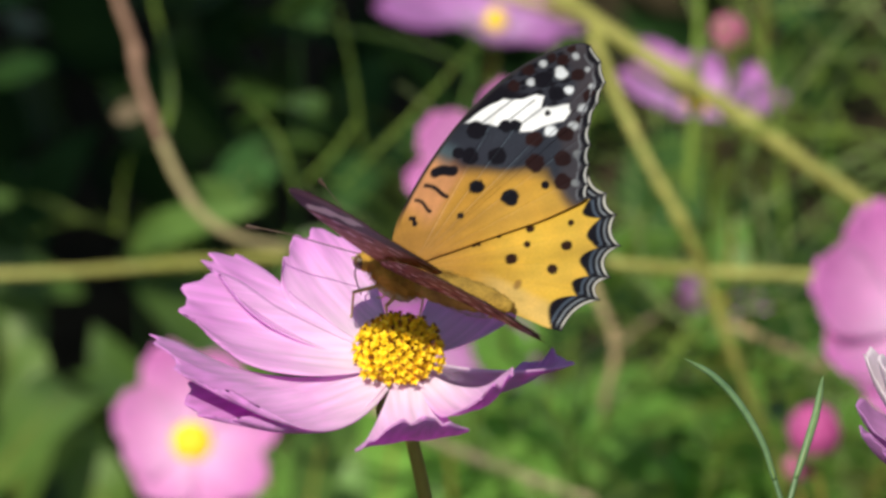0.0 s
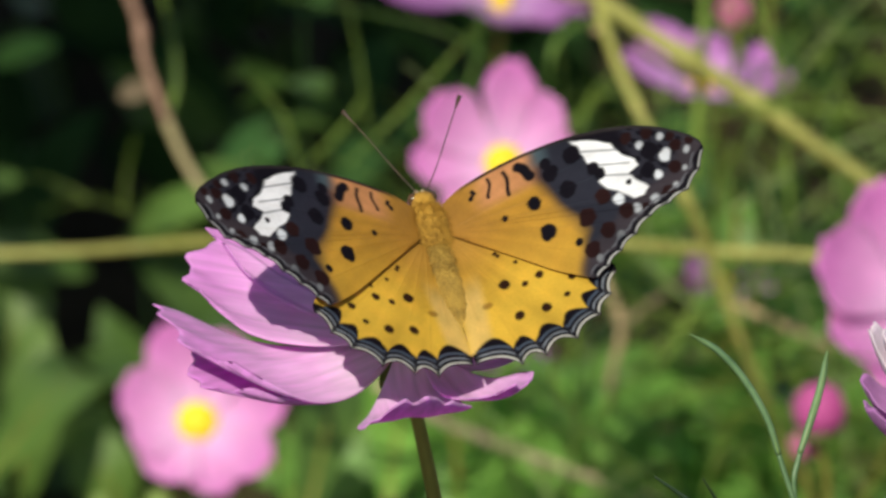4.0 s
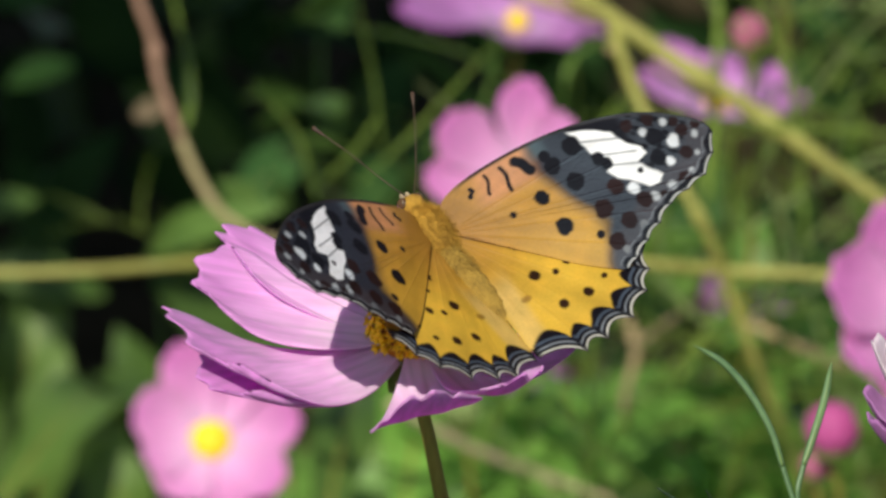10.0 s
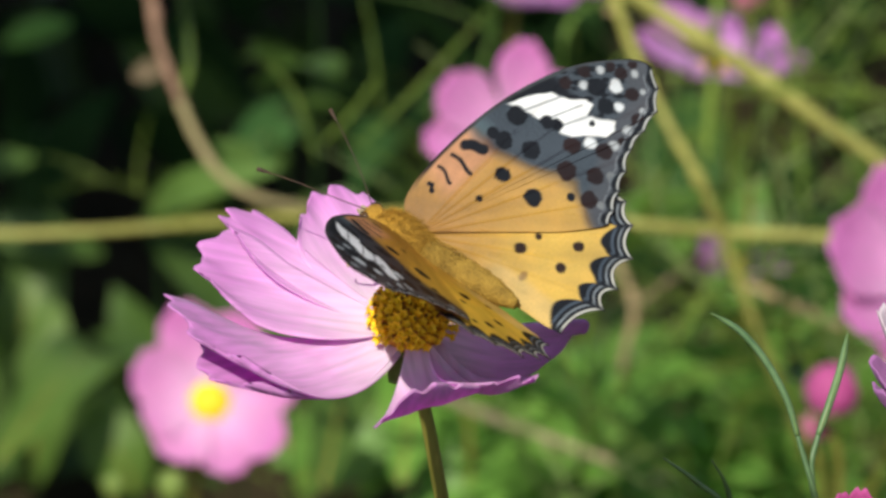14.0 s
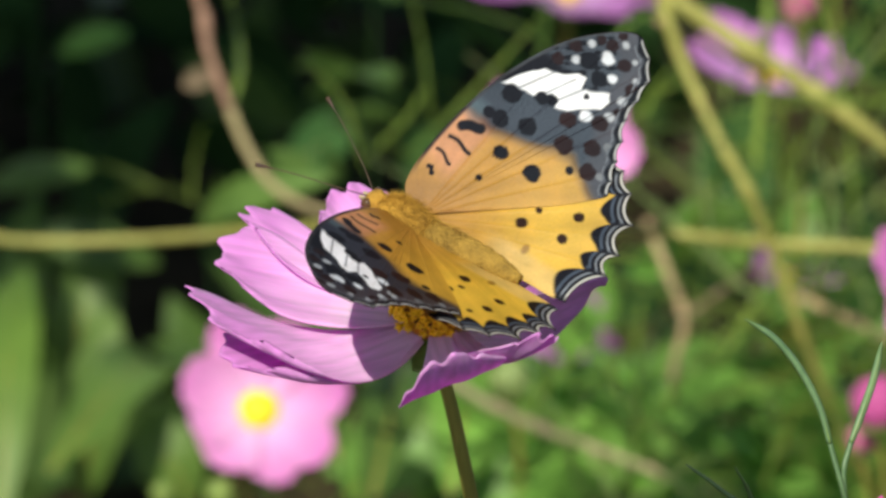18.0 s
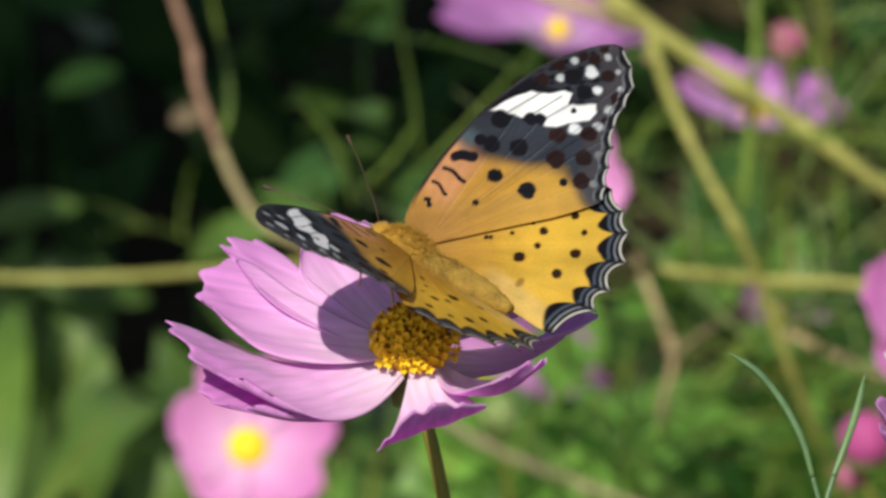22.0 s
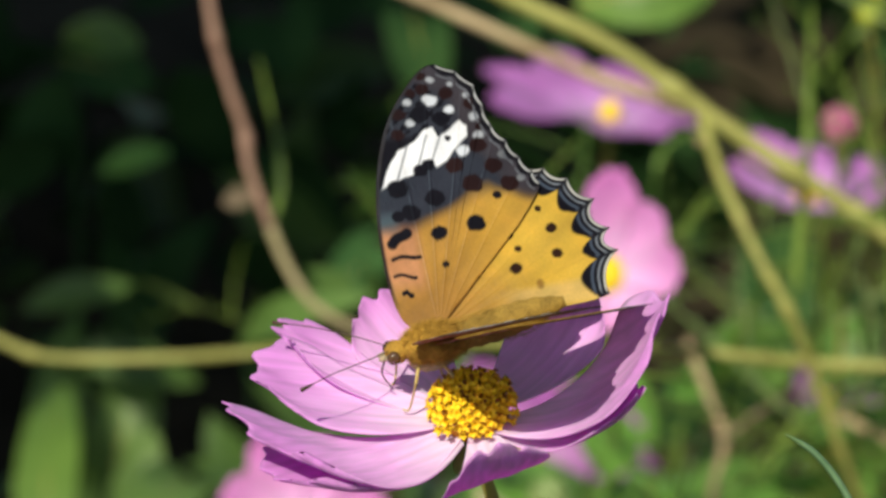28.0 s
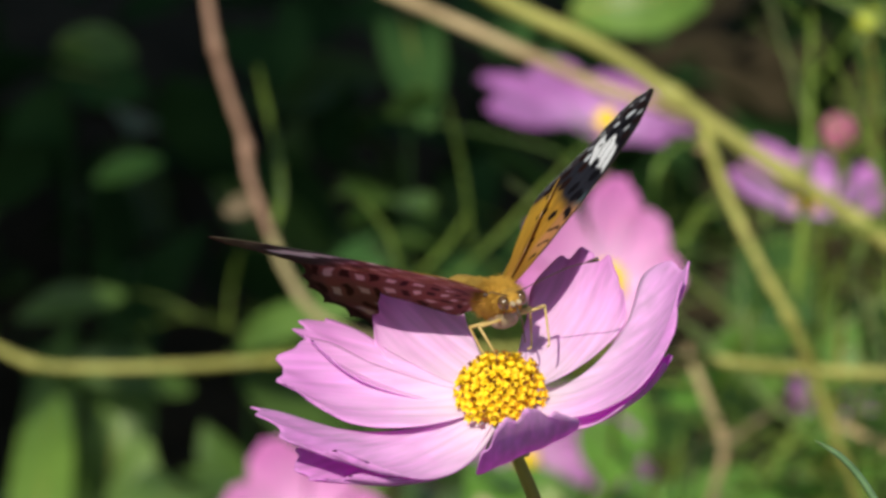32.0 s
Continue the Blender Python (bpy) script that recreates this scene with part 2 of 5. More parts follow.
M_SEPAL = leafy("sepal", (0.10, 0.16, 0.03), (0.22, 0.3, 0.07), 0.5, 0.1, 120)
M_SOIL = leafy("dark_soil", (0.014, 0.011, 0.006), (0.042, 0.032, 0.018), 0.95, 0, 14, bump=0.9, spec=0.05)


# ---- mesh tools ----
def part(name, bm, material, parent=None, label="", smooth=True):
    me = bpy.data.meshes.new(name)
    bm.to_mesh(me)
    bm.free()
    for p in me.polygons:
        p.use_smooth = smooth
    me.materials.append(material)
    ob = new(name, me)
    if parent:
        ob.parent = parent
    if label:
        ob["label"] = label
    return ob


def link_mesh(name, me, parent, m=None, label=""):
    ob = new(name, me)
    ob.parent = parent
    if m is not None:
        ob.matrix_basis = m
    if label:
        ob["label"] = label
    return ob


def empty(name, m=None, label="", category="", group="", kind=""):
    ob = new(name)
    if m is not None:
        ob.matrix_basis = m
    return tagged(ob, label, category, group, kind)


def curve_points(pts, n):
    """Catmull-Rom through pts, n samples per span."""
    p = [Vector(q) for q in pts]
    p = [2 * p[0] - p[1]] + p + [2 * p[-1] - p[-2]]
    out = []
    for i in range(1, len(p) - 2):
        for k in range(n):
            t = k / n
            a, b, c, d = p[i - 1], p[i], p[i + 1], p[i + 2]
            out.append(0.5 * ((2 * b) + (c - a) * t + (2 * a - 5 * b + 4 * c - d) * t * t + (3 * b - a - 3 * c + d) * t ** 3))
    out.append(p[-2])
    return out


def tube_into(bm, pts, radii, sides=8, flat=1.0, wob=0.0):
    """A tapered tube along pts; flat < 1 squeezes it to a ribbon-like leaf."""
    rings = []
    n = len(pts)
    ref = Vector((0.3, 0.2, 1)).normalized()
    for i, p in enumerate(pts):
        d = (pts[min(i + 1, n - 1)] - pts[max(i - 1, 0)]).normalized()
        a = d.cross(ref)
        if a.length < 1e-3:
            a = d.cross(Vector((1, 0, 0)))
        a.normalize()
        b = d.cross(a)
        f = i / (n - 1)
        r = radii(f) if callable(radii) else radii[0] + (radii[-1] - radii[0]) * f
        r *= 1 + wob * math.sin(i * 2.7) * 0.5 + wob * math.sin(i * 1.1)
        rings.append([bm.verts.new(p + (a * math.cos(2 * math.pi * k / sides) + b * math.sin(2 * math.pi * k / sides) * flat) * r) for k in range(sides)])
    for r0, r1 in zip(rings, rings[1:]):
        for k in range(sides):
            bm.faces.new((r0[k], r0[(k + 1) % sides], r1[(k + 1) % sides], r1[k]))
    bm.faces.new(rings[0][::-1])
    bm.faces.new(rings[-1])


def tube(pts, radii, n=6, sides=8, flat=1.0, wob=0.0):
    bm = bmesh.new()
    tube_into(bm, curve_points(pts, n), radii, sides, flat, wob)
    return bm


def blob(rx, ry, rz, seg=20, rings=12, rough=0.0, at=(0, 0, 0)):
    bm = bmesh.new()
    bmesh.ops.create_uvsphere(bm, u_segments=seg, v_segments=rings, radius=1.0)
    for v in bm.verts:
        k = 1 + rough * noise.noise(v.co * 3.1)
        v.co = Vector((v.co.x * rx * k + at[0], v.co.y * ry * k + at[1], v.co.z * rz * k + at[2]))
    return bm


def petal_mesh(name, material, length, width, rise0, rise1, cup=0.12, roll=0.0, teeth=3, seed=0, nu=26, nv=21, swing=0.0, fold=0.0):
    """One cosmos petal along local x: narrow claw, broad toothed end, lengthwise pleats, thin but two-sided.
    rise0, rise1: slope in degrees at the claw and the tip."""
    rnd = random.Random(seed)
    ph = rnd.uniform(0, 6)
    x = z = 0.0
    us = [i / (nu - 1) for i in range(nu)]
    prof = []
    for i, u in enumerate(us):
        a = radians(rise0 + (rise1 - rise0) * u)
        prof.append((x, z, a))
        x += math.cos(a) * length / (nu - 1)
        z += math.sin(a) * length / (nu - 1)
    verts, faces = [], []
    for side in (0, 1):
        for i, u in enumerate(us):
            px, pz, a = prof[i]
            half = width * 0.5 * (0.24 + 0.76 * math.sin(min(1.0, u * 1.18) * math.pi * 0.5) ** 1.05) * (1 - 0.22 * max(0, u - 0.72) ** 1.5 / 0.15)
            for j in range(nv):
                v = 2 * j / (nv - 1) - 1
                y = half * v
                notch = 0.05 * length * (0.5 + 0.5 * math.cos(v * math.pi * teeth + ph * 0.12)) * max(0, u - 0.75) / 0.25
                back = 0.16 * length * abs(v) ** 2.6 * max(0, (u - 0.5) / 0.5)
                jag = 0.012 * length * math.sin(v * 17 + ph) * max(0, u - 0.85) / 0.15
                pleat = 0.010 * width * math.cos(v * 9.5 + ph) * u + 0.014 * width * math.sin(v * 4 + ph * 2) * u
                h = cup * half * v * v * 1.6 + pleat + fold * half * max(0, v) ** 2 * u
                wave = 0.03 * width * math.sin(u * 5 + ph) * v * u
                tw = roll * u * y
                dx = -back - notch - jag
                lift = h + wave + tw - (0.00025 if side else 0.0)
                verts.append((px + dx * math.cos(a) - lift * math.sin(a), y + swing * length * u * u, pz + dx * math.sin(a) + lift * math.cos(a)))
    base = nu * nv
    for i in range(nu - 1):
        for j in range(nv - 1):
            a, b, c, d = i * nv + j, (i + 1) * nv + j, (i + 1) * nv + j + 1, i * nv + j + 1
            faces.append((a, b, c, d))
            faces.append((base + d, base + c, base + b, base + a))
    rim = [(i * nv) for i in range(nu)] + [(nu - 1) * nv + j for j in range(1, nv)] + [i * nv + nv - 1 for i in range(nu - 2, -1, -1)]
    for a, b in zip(rim, rim[1:]):
        faces.append((b, a, base + a, base + b))
    me = bpy.data.meshes.new(name)
    me.from_pydata(verts, [], faces)
    me.validate()
    for p in me.polygons:
        p.use_smooth = True
    me.materials.append(material)
    return me


def floret_mesh(name, material, tall=2.0 * MM, wide=0.66 * MM):
    """A small five-lobed tube floret."""
    bm = bmesh.new()
    n = 10
    rings = []
    for r, z in ((0.45, 0), (0.5, 0.5), (0.62, 0.78), (1.0, 1.0), (0.62, 0.90), (0.34, 0.62)):
        ring = []
        for k in range(n):
            w = r * (1.3 if k % 2 == 0 and r > 0.9 else 0.8)
            zz = z + (0.1 if k % 2 == 0 and r > 0.9 else 0)
            ring.append(bm.verts.new((wide * w * math.cos(k * math.pi / 5), wide * w * math.sin(k * math.pi / 5), tall * zz)))
        rings.append(ring)
    for a, b in zip(rings, rings[1:]):
        for k in range(n):
            bm.faces.new((a[k], a[(k + 1) % n], b[(k + 1) % n], b[k]))
    bm.faces.new(rings[-1])
    me = bpy.data.meshes.new(name)
    bm.to_mesh(me)
    bm.free()
    me.materials.append(material)
    return me


# ---- ground ----
def build_ground():
    bm = bmesh.new()
    n = 60
    bmesh.ops.create_grid(bm, x_segments=n, y_segments=n, size=1)
    for v in bm.verts:
        x, y = v.co.x, v.co.y
        v.co.x, v.co.y = x * (3 + 57 * abs(x) ** 3), 2 + y * (3 + 57 * abs(y) ** 3)
        near = math.exp(-(v.co.x ** 2 + (v.co.y - 2) ** 2) / 30)
        v.co.z = near * (0.05 * noise.noise(v.co * 1.7) + 0.02 * noise.noise(v.co * 6))
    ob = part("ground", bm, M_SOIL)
    tagged(ob, "dark crumbly garden soil under the plants", "ground", kind="structure")


build_ground()

# ---- the flower on which the butterfly feeds ----
FLOWER_AT = Vector((0, 0, 0.75))
N = Vector((-0.05, -0.295, 0.953)).normalized()
FX = (Vector((1, 0, 0)) - N * N.x).normalized()
FY = N.cross(FX)
FLOWER_POSE = Matrix((FX, FY, N)).transposed().to_4x4()
FLOWER_POSE.translation = FLOWER_AT
flower = empty("cosmos_flower", FLOWER_POSE, "lilac-pink cosmos in full bloom on a thin green stem", "flower", "cosmos flowers")
# angle round the disc, length, width, slope at claw and tip, cup, roll, fold of one edge, sideways swing
PETALS = [
    (220.6, 34.2, 23.6, 0.9, 50, -0.096, -0.226, 0.66, -0.317),
    (181, 28.9, 19.0, 5.0, 20, 0.085, 0.05, 0.05, -0.25),
    (158.6, 30.2, 11.0, 6.0, 18, 0.06, 0.18, 0.30, -0.18),
    (127, 25.4, 17.0, -6.0, 25.0, 0.02, 0.17, 0.10, -0.127),
    (49, 27.0, 18.7, -14.8, 48.8, 0.12, -0.07, -0.20, 0.104),
    (-30, 35.2, 21.5, 6.8, 75, 0.02, 0.16, 0.55, 0.15),
    (318, 29.0, 9.5, -9, 64, 0.11, -0.12, 0.61, 0.15),
    (283.6, 30.7, 17.1, -0.6, 88.9, 0.02, 0.3, 0.0, -0.12),
    (224.6, 31.4, 15.9, -6.0, 36, 0.051, -0.207, 0.48, -0.24),
]
main_petals = []
for i, (ang, ln, wd, s0, s1, cup, roll, fold, swing) in enumerate(PETALS):
    me = petal_mesh("petal", M_PETAL, ln * MM, wd * MM, s0, s1, cup, roll, 3, i + 1, 34, 27, swing, fold)
    p = link_mesh("petal", me, flower, pose(0, 0, 0, 0, 0, ang) @ Matrix.Translation((4.5 * MM, 0, -0.0015 + 0.0006 * (i % 2))))
    main_petals.append(p)
disc = part("disc", blob(5.3 * MM, 5.3 * MM, 4.3 * MM, 28, 16), M_DISC, flower, "domed brownish-yellow flower centre")
fl_me = floret_mesh("floret", M_FLORET, 2.0 * MM, 0.74 * MM)
an_me = floret_mesh("anther", M_ANTHER, 1.9 * MM, 0.32 * MM)
rnd = random.Random(4)
for k in range(150):
    f = (k + 0.5) / 150
    ph = k * 2.399963
    el = math.acos(1 - f * 0.92)
    dvec = Vector((math.sin(el) * math.cos(ph), math.sin(el) * math.sin(ph), math.cos(el)))
    q = dvec.to_track_quat("Z", "Y").to_matrix().to_4x4()
    at = Vector((dvec.x * 5.0, dvec.y * 5.0, dvec.z * 4.1)) * MM
    s = rnd.uniform(0.72, 1.0)
    fo = link_mesh("floret", fl_me, disc, Matrix.Translation(at) @ q @ Matrix.Diagonal((s, s, s * rnd.uniform(0.65, 1.25), 1)))
    if k % 4 == 0 and k < 112:
        link_mesh("anther", an_me, disc, Matrix.Translation(at + dvec * 0.35 * MM) @ q @ pose(0.0005, 0.0004, 0, rnd.uniform(-15, 15)))
inv = FLOWER_POSE.inverted()
stem_w = [(0.0, 0.001, 0.744), (0.0042, 0.003, 0.728), (0.0098, 0.006, 0.700), (0.0145, 0.012, 0.66), (0.018, 0.02, 0.5), (0.0, 0.04, 0.2), (-0.02, 0.06, -0.02)]
part("stem", tube([inv @ Vector(p) for p in stem_w], (0.95 * MM, 1.7 * MM), 10, 10), M_STEM, flower, "thin olive-green stem")
part("receptacle", blob(3.6 * MM, 3.6 * MM, 3.0 * MM, 18, 10, at=(0, 0, -3.2 * MM)), M_SEPAL, flower)
for k in range(8):
    me = petal_mesh("sepal", M_SEPAL, 6 * MM, 2.6 * MM, -45, -5, 0.2, 0, 1, 50 + k, 8, 5)
    link_mesh("sepal", me, flower, pose(0, 0, -4 * MM, 0, 0, 45 * k + 20) @ Matrix.Translation((2 * MM, 0, 0)))


# ---- the butterfly ----
# wing shapes in mm, x outwards and y forwards: front edge, tips of the outer margin's scallops with the hollows between them, inner edge
FW_FRONT = [(-0.9, 1.3), (1.4, 4.6), (3.8, 5.8), (6.8, 6.4), (9.5, 6.65), (12.7, 6.75), (16.5, 6.7), (20.9, 6.3), (24.4, 5.7), (28.2, 4.7), (32.1, 3.3), (35.7, 1.3), (38.6, -1.0), (40.6, -2.9), (41.7, -4.6)]
FW_TIPS = [(41.9, -6.0), (40.5, -9.0), (37.9, -11.6), (34.6, -12.4), (31.4, -13.0), (28.6, -14.9), (25.8, -16.4), (23.2, -18.0), (21.2, -18.9)]
FW_HOLLOW = [0.15, 0.3, 0.45, 0.45, 0.5, 0.5, 0.45, 0.3]
FW_BACK = [(19.6, -18.0), (14.6, -14.0), (9.8, -8.9), (5.0, -3.7), (1.6, 0.1), (-0.4, 0.7)]
HW_FRONT = [(-0.6, 3.2), (6.3, 0.8), (13.7, -5.2), (20.6, -11.8), (23.6, -15.8)]
HW_TIPS = [(24.0, -17.6), (22.6, -21.6), (20.3, -24.8), (16.3, -28.1), (11.3, -29.2), (7.6, -29.6), (1.0, -26.6)]
HW_HOLLOW = [0.7, 0.8, 1.2, 1.9, 1.7, 1.2]
HW_BACK = [(0.5, -24.0), (0.3, -20.0), (-0.2, -12.0), (-1.0, -2.0), (-1.2, 2.6)]
WHITE = ((22.7, 5.3), (25.8, 3.9), (28.7, 1.8), (29.9, -0.9), (31.7, -2.7), (31.8, -4.1), (30.3, -4.7), (30.7, -5.9), (32.6, -8.3), (31.4, -9.3), (29.8, -9.1), (28.2, -7.1), (26.2, -5.4), (25.3, -3.6), (26.6, -2.9), (26.6, -1.9), (24.6, -0.1), (23.8, 2.6))
WHITE_VEINS = [(23.6, 2.7, 29.4, 0.2), (25.0, -0.6, 30.6, -2.9), (26.4, -3.1, 30.8, -5.2)]
FW_SPOTS = [(22.6, 2.7, 1.45), (25.1, -1.1, 0.95), (25.9, -2.5, 0.9), (18.7, 1.3, 1.3), (18.3, 3.3, 0.9), (20.6, -2.6, 1.3), (15.05, -2.35, 1.1), (15.95, -8.1, 1.3), (10.1, -2.55, 0.5), (19.95, -12.0, 0.6), (29.8, -6.1, 0.45), (34.0, -2.4, 1.3), (33.0, -5.6, 1.15)]
FW_BROWN = [(25.4, -6.4, 1.25), (22.25, -8.6, 1.4), (28.2, -10.4, 1.2), (24.7, -12.2, 1.2), (21.6, -14.2, 1.25), (35.0, -10.4, 1.0), (37.0, -6.9, 1.0), (38.0, -3.4, 0.9), (31.2, -11.4, 0.8), (40.2, -3.6, 0.7), (40.0, -7.4, 0.7), (38.1, -9.9, 0.75), (35.4, -11.6, 0.6), (33.1, -11.9, 0.55), (34.3, 0.6, 0.9), (31.2, 1.4, 0.9), (37.6, -1.6, 0.7)]
FW_PALE = [(27.6, -8.1, 1.03, 0.85), (36.15, -4.35, 1.12, 0.85), (34.3, -6.9, 0.82, 0.85), (32.8, -0.8, 0.73, 0.6), (36.2, -0.9, 0.69, 0.6), (39.4, -4.9, 0.69, 0.5), (38.4, -7.8, 0.47, 0.45), (36.4, -9.9, 0.52, 0.45), (32.9, -10.5, 0.86, 0.55), (29.8, -10.9, 0.86, 0.5), (26.3, -13.9, 0.82, 0.22), (22.3, -16.1, 0.65, 0.22)]
HW_SPOTS = [(7.5, -13.55, 0.85), (10.5, -14.6, 0.5), (12.85, -13.7, 0.65), (16.2, -19.0, 0.45), (12.8, -20.3, 0.78), (8.7, -20.3, 0.78), (17.5, -15.9, 0.62), (7.0, -7.0, 0.34), (7.4, -7.6, 0.36), (9.8, -9.9, 0.36), (12.9, -11.4, 0.36)]
BARS = [(14.1, 4.9, 15.8, 2.5, 0.85), (11.7, 5.2, 11.95, 1.1, 0.32), (9.1, 5.3, 8.8, 2.2, 0.27), (6.3, 4.3, 6.1, 3.3, 0.42)]


def closed_curve(pts, n):
    p = [Vector((a, b, 0)) for a, b in pts]
    out = []
    for i in range(len(p) - 1):
        a, b, c, d = p[max(i - 1, 0)], p[i], p[i + 1], p[min(i + 2, len(p) - 1)]
        for k in range(n):
            t = k / n
            out.append(0.5 * ((2 * b) + (c - a) * t + (2 * a - 5 * b + 4 * c - d) * t * t + (3 * b - a - 3 * c + d) * t ** 3))
    out.append(p[-1])
    return out


def smooth_step(a, b, x):
    t = np.clip((x - a) / (b - a), 0, 1)
    return t * t * (3 - 2 * t)


def over(col, new_col, k):
    return col * (1 - k[:, None]) + np.array(new_col)[None, :] * k[:, None]


def wing_noise(x, y, s, ph=0.0):
    return np.sin(x * s + ph) * np.sin(y * s * 1.13 + ph * 2 + 0.7) + 0.5 * np.sin(x * s * 2.3 + y * s * 1.7 + ph)


ORANGE, YELLOW, SALMON = (0.50, 0.255, 0.030), (0.68, 0.42, 0.045), (0.55, 0.25, 0.10)
BLACK, BLUEGREY, SNOW = (0.008, 0.006, 0.009), (0.022, 0.020, 0.029), (0.90, 0.90, 0.93)


def inside_of(x, y, poly):
    """Distance in mm from the edge of a convex or slightly dented polygon, positive inside."""
    within = np.zeros(len(x), bool)
    near = np.full(len(x), 99.0)
    for (ax, ay), (bx, by) in zip(poly, poly[1:] + poly[:1]):
        dx, dy = bx - ax, by - ay
        t = np.clip(((x - ax) * dx + (y - ay) * dy) / (dx * dx + dy * dy), 0, 1)
        near = np.minimum(near, np.hypot(x - ax - t * dx, y - ay - t * dy))
        if dy:
            within ^= ((ay > y) != (by > y)) & (x < (y - ay) * dx / dy + ax)
    return np.where(within, near, -near)


def upper_forewing(x, y, edge):
    """Colours of the upper side; x outwards and y forwards in mm, edge: mm from the outer margin."""
    rag = wing_noise(x, y, 1.9, 0.3)
    col = np.tile(np.array(ORANGE), (len(x), 1))
    col = over(col, YELLOW, smooth_step(1, 14, -y) * 0.35)
    col = over(col, (0.32, 0.15, 0.03), smooth_step(13, 2, np.hypot(x, y)) * 0.65)
    col = over(col, SALMON, smooth_step(-0.6, 1.8, y - 0.02 * x) * smooth_step(5, 9, x))
    reach = np.interp(-y, [-6, -1.6, 1, 4.2, 7.8, 11.1, 15.5, 19], [15.6, 16.2, 16.9, 17.8, 19.8, 20.8, 19.6, 18.5])
    k = smooth_step(-1.3, 1.9, x - reach + 0.35 * wing_noise(x, y, 0.5))
    col = over(col, BLUEGREY, k)
    col = over(col, (0.085, 0.125, 0.145), k * smooth_step(2.8, 4.6, y) * smooth_step(20, 17.5, x) * 0.7)
    col = over(col, BLACK, smooth_step(-0.5, 0.6, x - 23.2 - 0.47 * (4.8 - y) + 0.2 * rag))
    col = over(col, (0.026, 0.022, 0.030), smooth_step(29.5, 32.5, x) * smooth_step(-0.4, 0.5, rag + 0.4))
    col = over(col, (0.046, 0.032, 0.036), smooth_step(5.0, 3.2, edge) * k * 0.9)
    col = over(col, SNOW, smooth_step(-0.05, 0.2, inside_of(x, y, WHITE) + 0.07 * rag))
    for ax, ay, bx, by in WHITE_VEINS:
        t = np.clip(((x - ax) * (bx - ax) + (y - ay) * (by - ay)) / ((bx - ax) ** 2 + (by - ay) ** 2), 0, 1)
        col = over(col, (0.06, 0.06, 0.08), smooth_step(0.24, 0.05, np.hypot(x - ax - t * (bx - ax), y - ay - t * (by - ay))) * 0.75)
    for cx, cy, r, bright in FW_PALE:
        d = np.hypot(x - cx, (y - cy) * 0.8) / r + 0.12 * wing_noise(x, y, 1.6, cx)
        col = over(col, (0.88 * bright, 0.9 * bright, 0.97 * bright), smooth_step(0.98, 0.6, d))
    for spots, ink in ((FW_SPOTS, BLACK), (FW_BROWN, (0.022, 0.008, 0.007))):
        for cx, cy, r in spots:
            d = np.hypot(x - cx, (y - cy) * 0.88) / r + 0.08 * wing_noise(x, y, 2.0, cx)
            col = over(col, ink, smooth_step(1.12, 0.9, d))
    for ax, ay, bx, by, th in BARS:
        t = np.clip(((x - ax) * (bx - ax) + (y - ay) * (by - ay)) / ((bx - ax) ** 2 + (by - ay) ** 2), 0, 1)
        d = np.hypot(x - ax - t * (bx - ax) - 0.25 * np.sin(t * 5.0), y - ay - t * (by - ay)) / th
        col = over(col, BLACK, smooth_step(1.2, 0.8, d))
    return col


def margin_lunules(col, along, edge, depth, swell, lines):
    """Black border, deeper in the middle of each scallop, with pale crescents; along: scallop phase 0 to 1."""
    a = np.abs(along - 0.5) * 2
    bulge = 1 - a ** 1.8
    col = over(col, BLACK, smooth_step(0.25, -0.2, edge - depth - swell * bulge))
    for off, arch, th, c in lines:
        d = np.abs(edge - off - arch * bulge)
        col = over(col, c, smooth_step(th * 1.5, th * 0.6, d) * smooth_step(1.02, 0.70, a))
    return col


def wing_rim(front, tips, hollow, back):
    """The closed edge of a wing, the scallop phase along it, and where the scalloped margin runs."""
    pts, phase, margin = [], [], []
    for p in closed_curve(front + tips[:1], 8)[:-1]:
        pts.append((p.x, p.y)), phase.append(0.0), margin.append(False)
    for (ax, ay), (bx, by), deep in zip(tips, tips[1:], hollow):
        nx, ny = by - ay, -(bx - ax)
        ln = math.hypot(nx, ny)
        for k in range(16):
            t = k / 16
            dip = deep * math.sin(math.pi * t) ** 0.75
            pts.append((ax + (bx - ax) * t + nx / ln * dip, ay + (by - ay) * t + ny / ln * dip)), phase.append(t), margin.append(True)
    for p in closed_curve(tips[-1:] + back, 8):
        pts.append((p.x, p.y)), phase.append(0.0), margin.append(False)
    return np.array(pts), np.array(phase), np.array(margin)


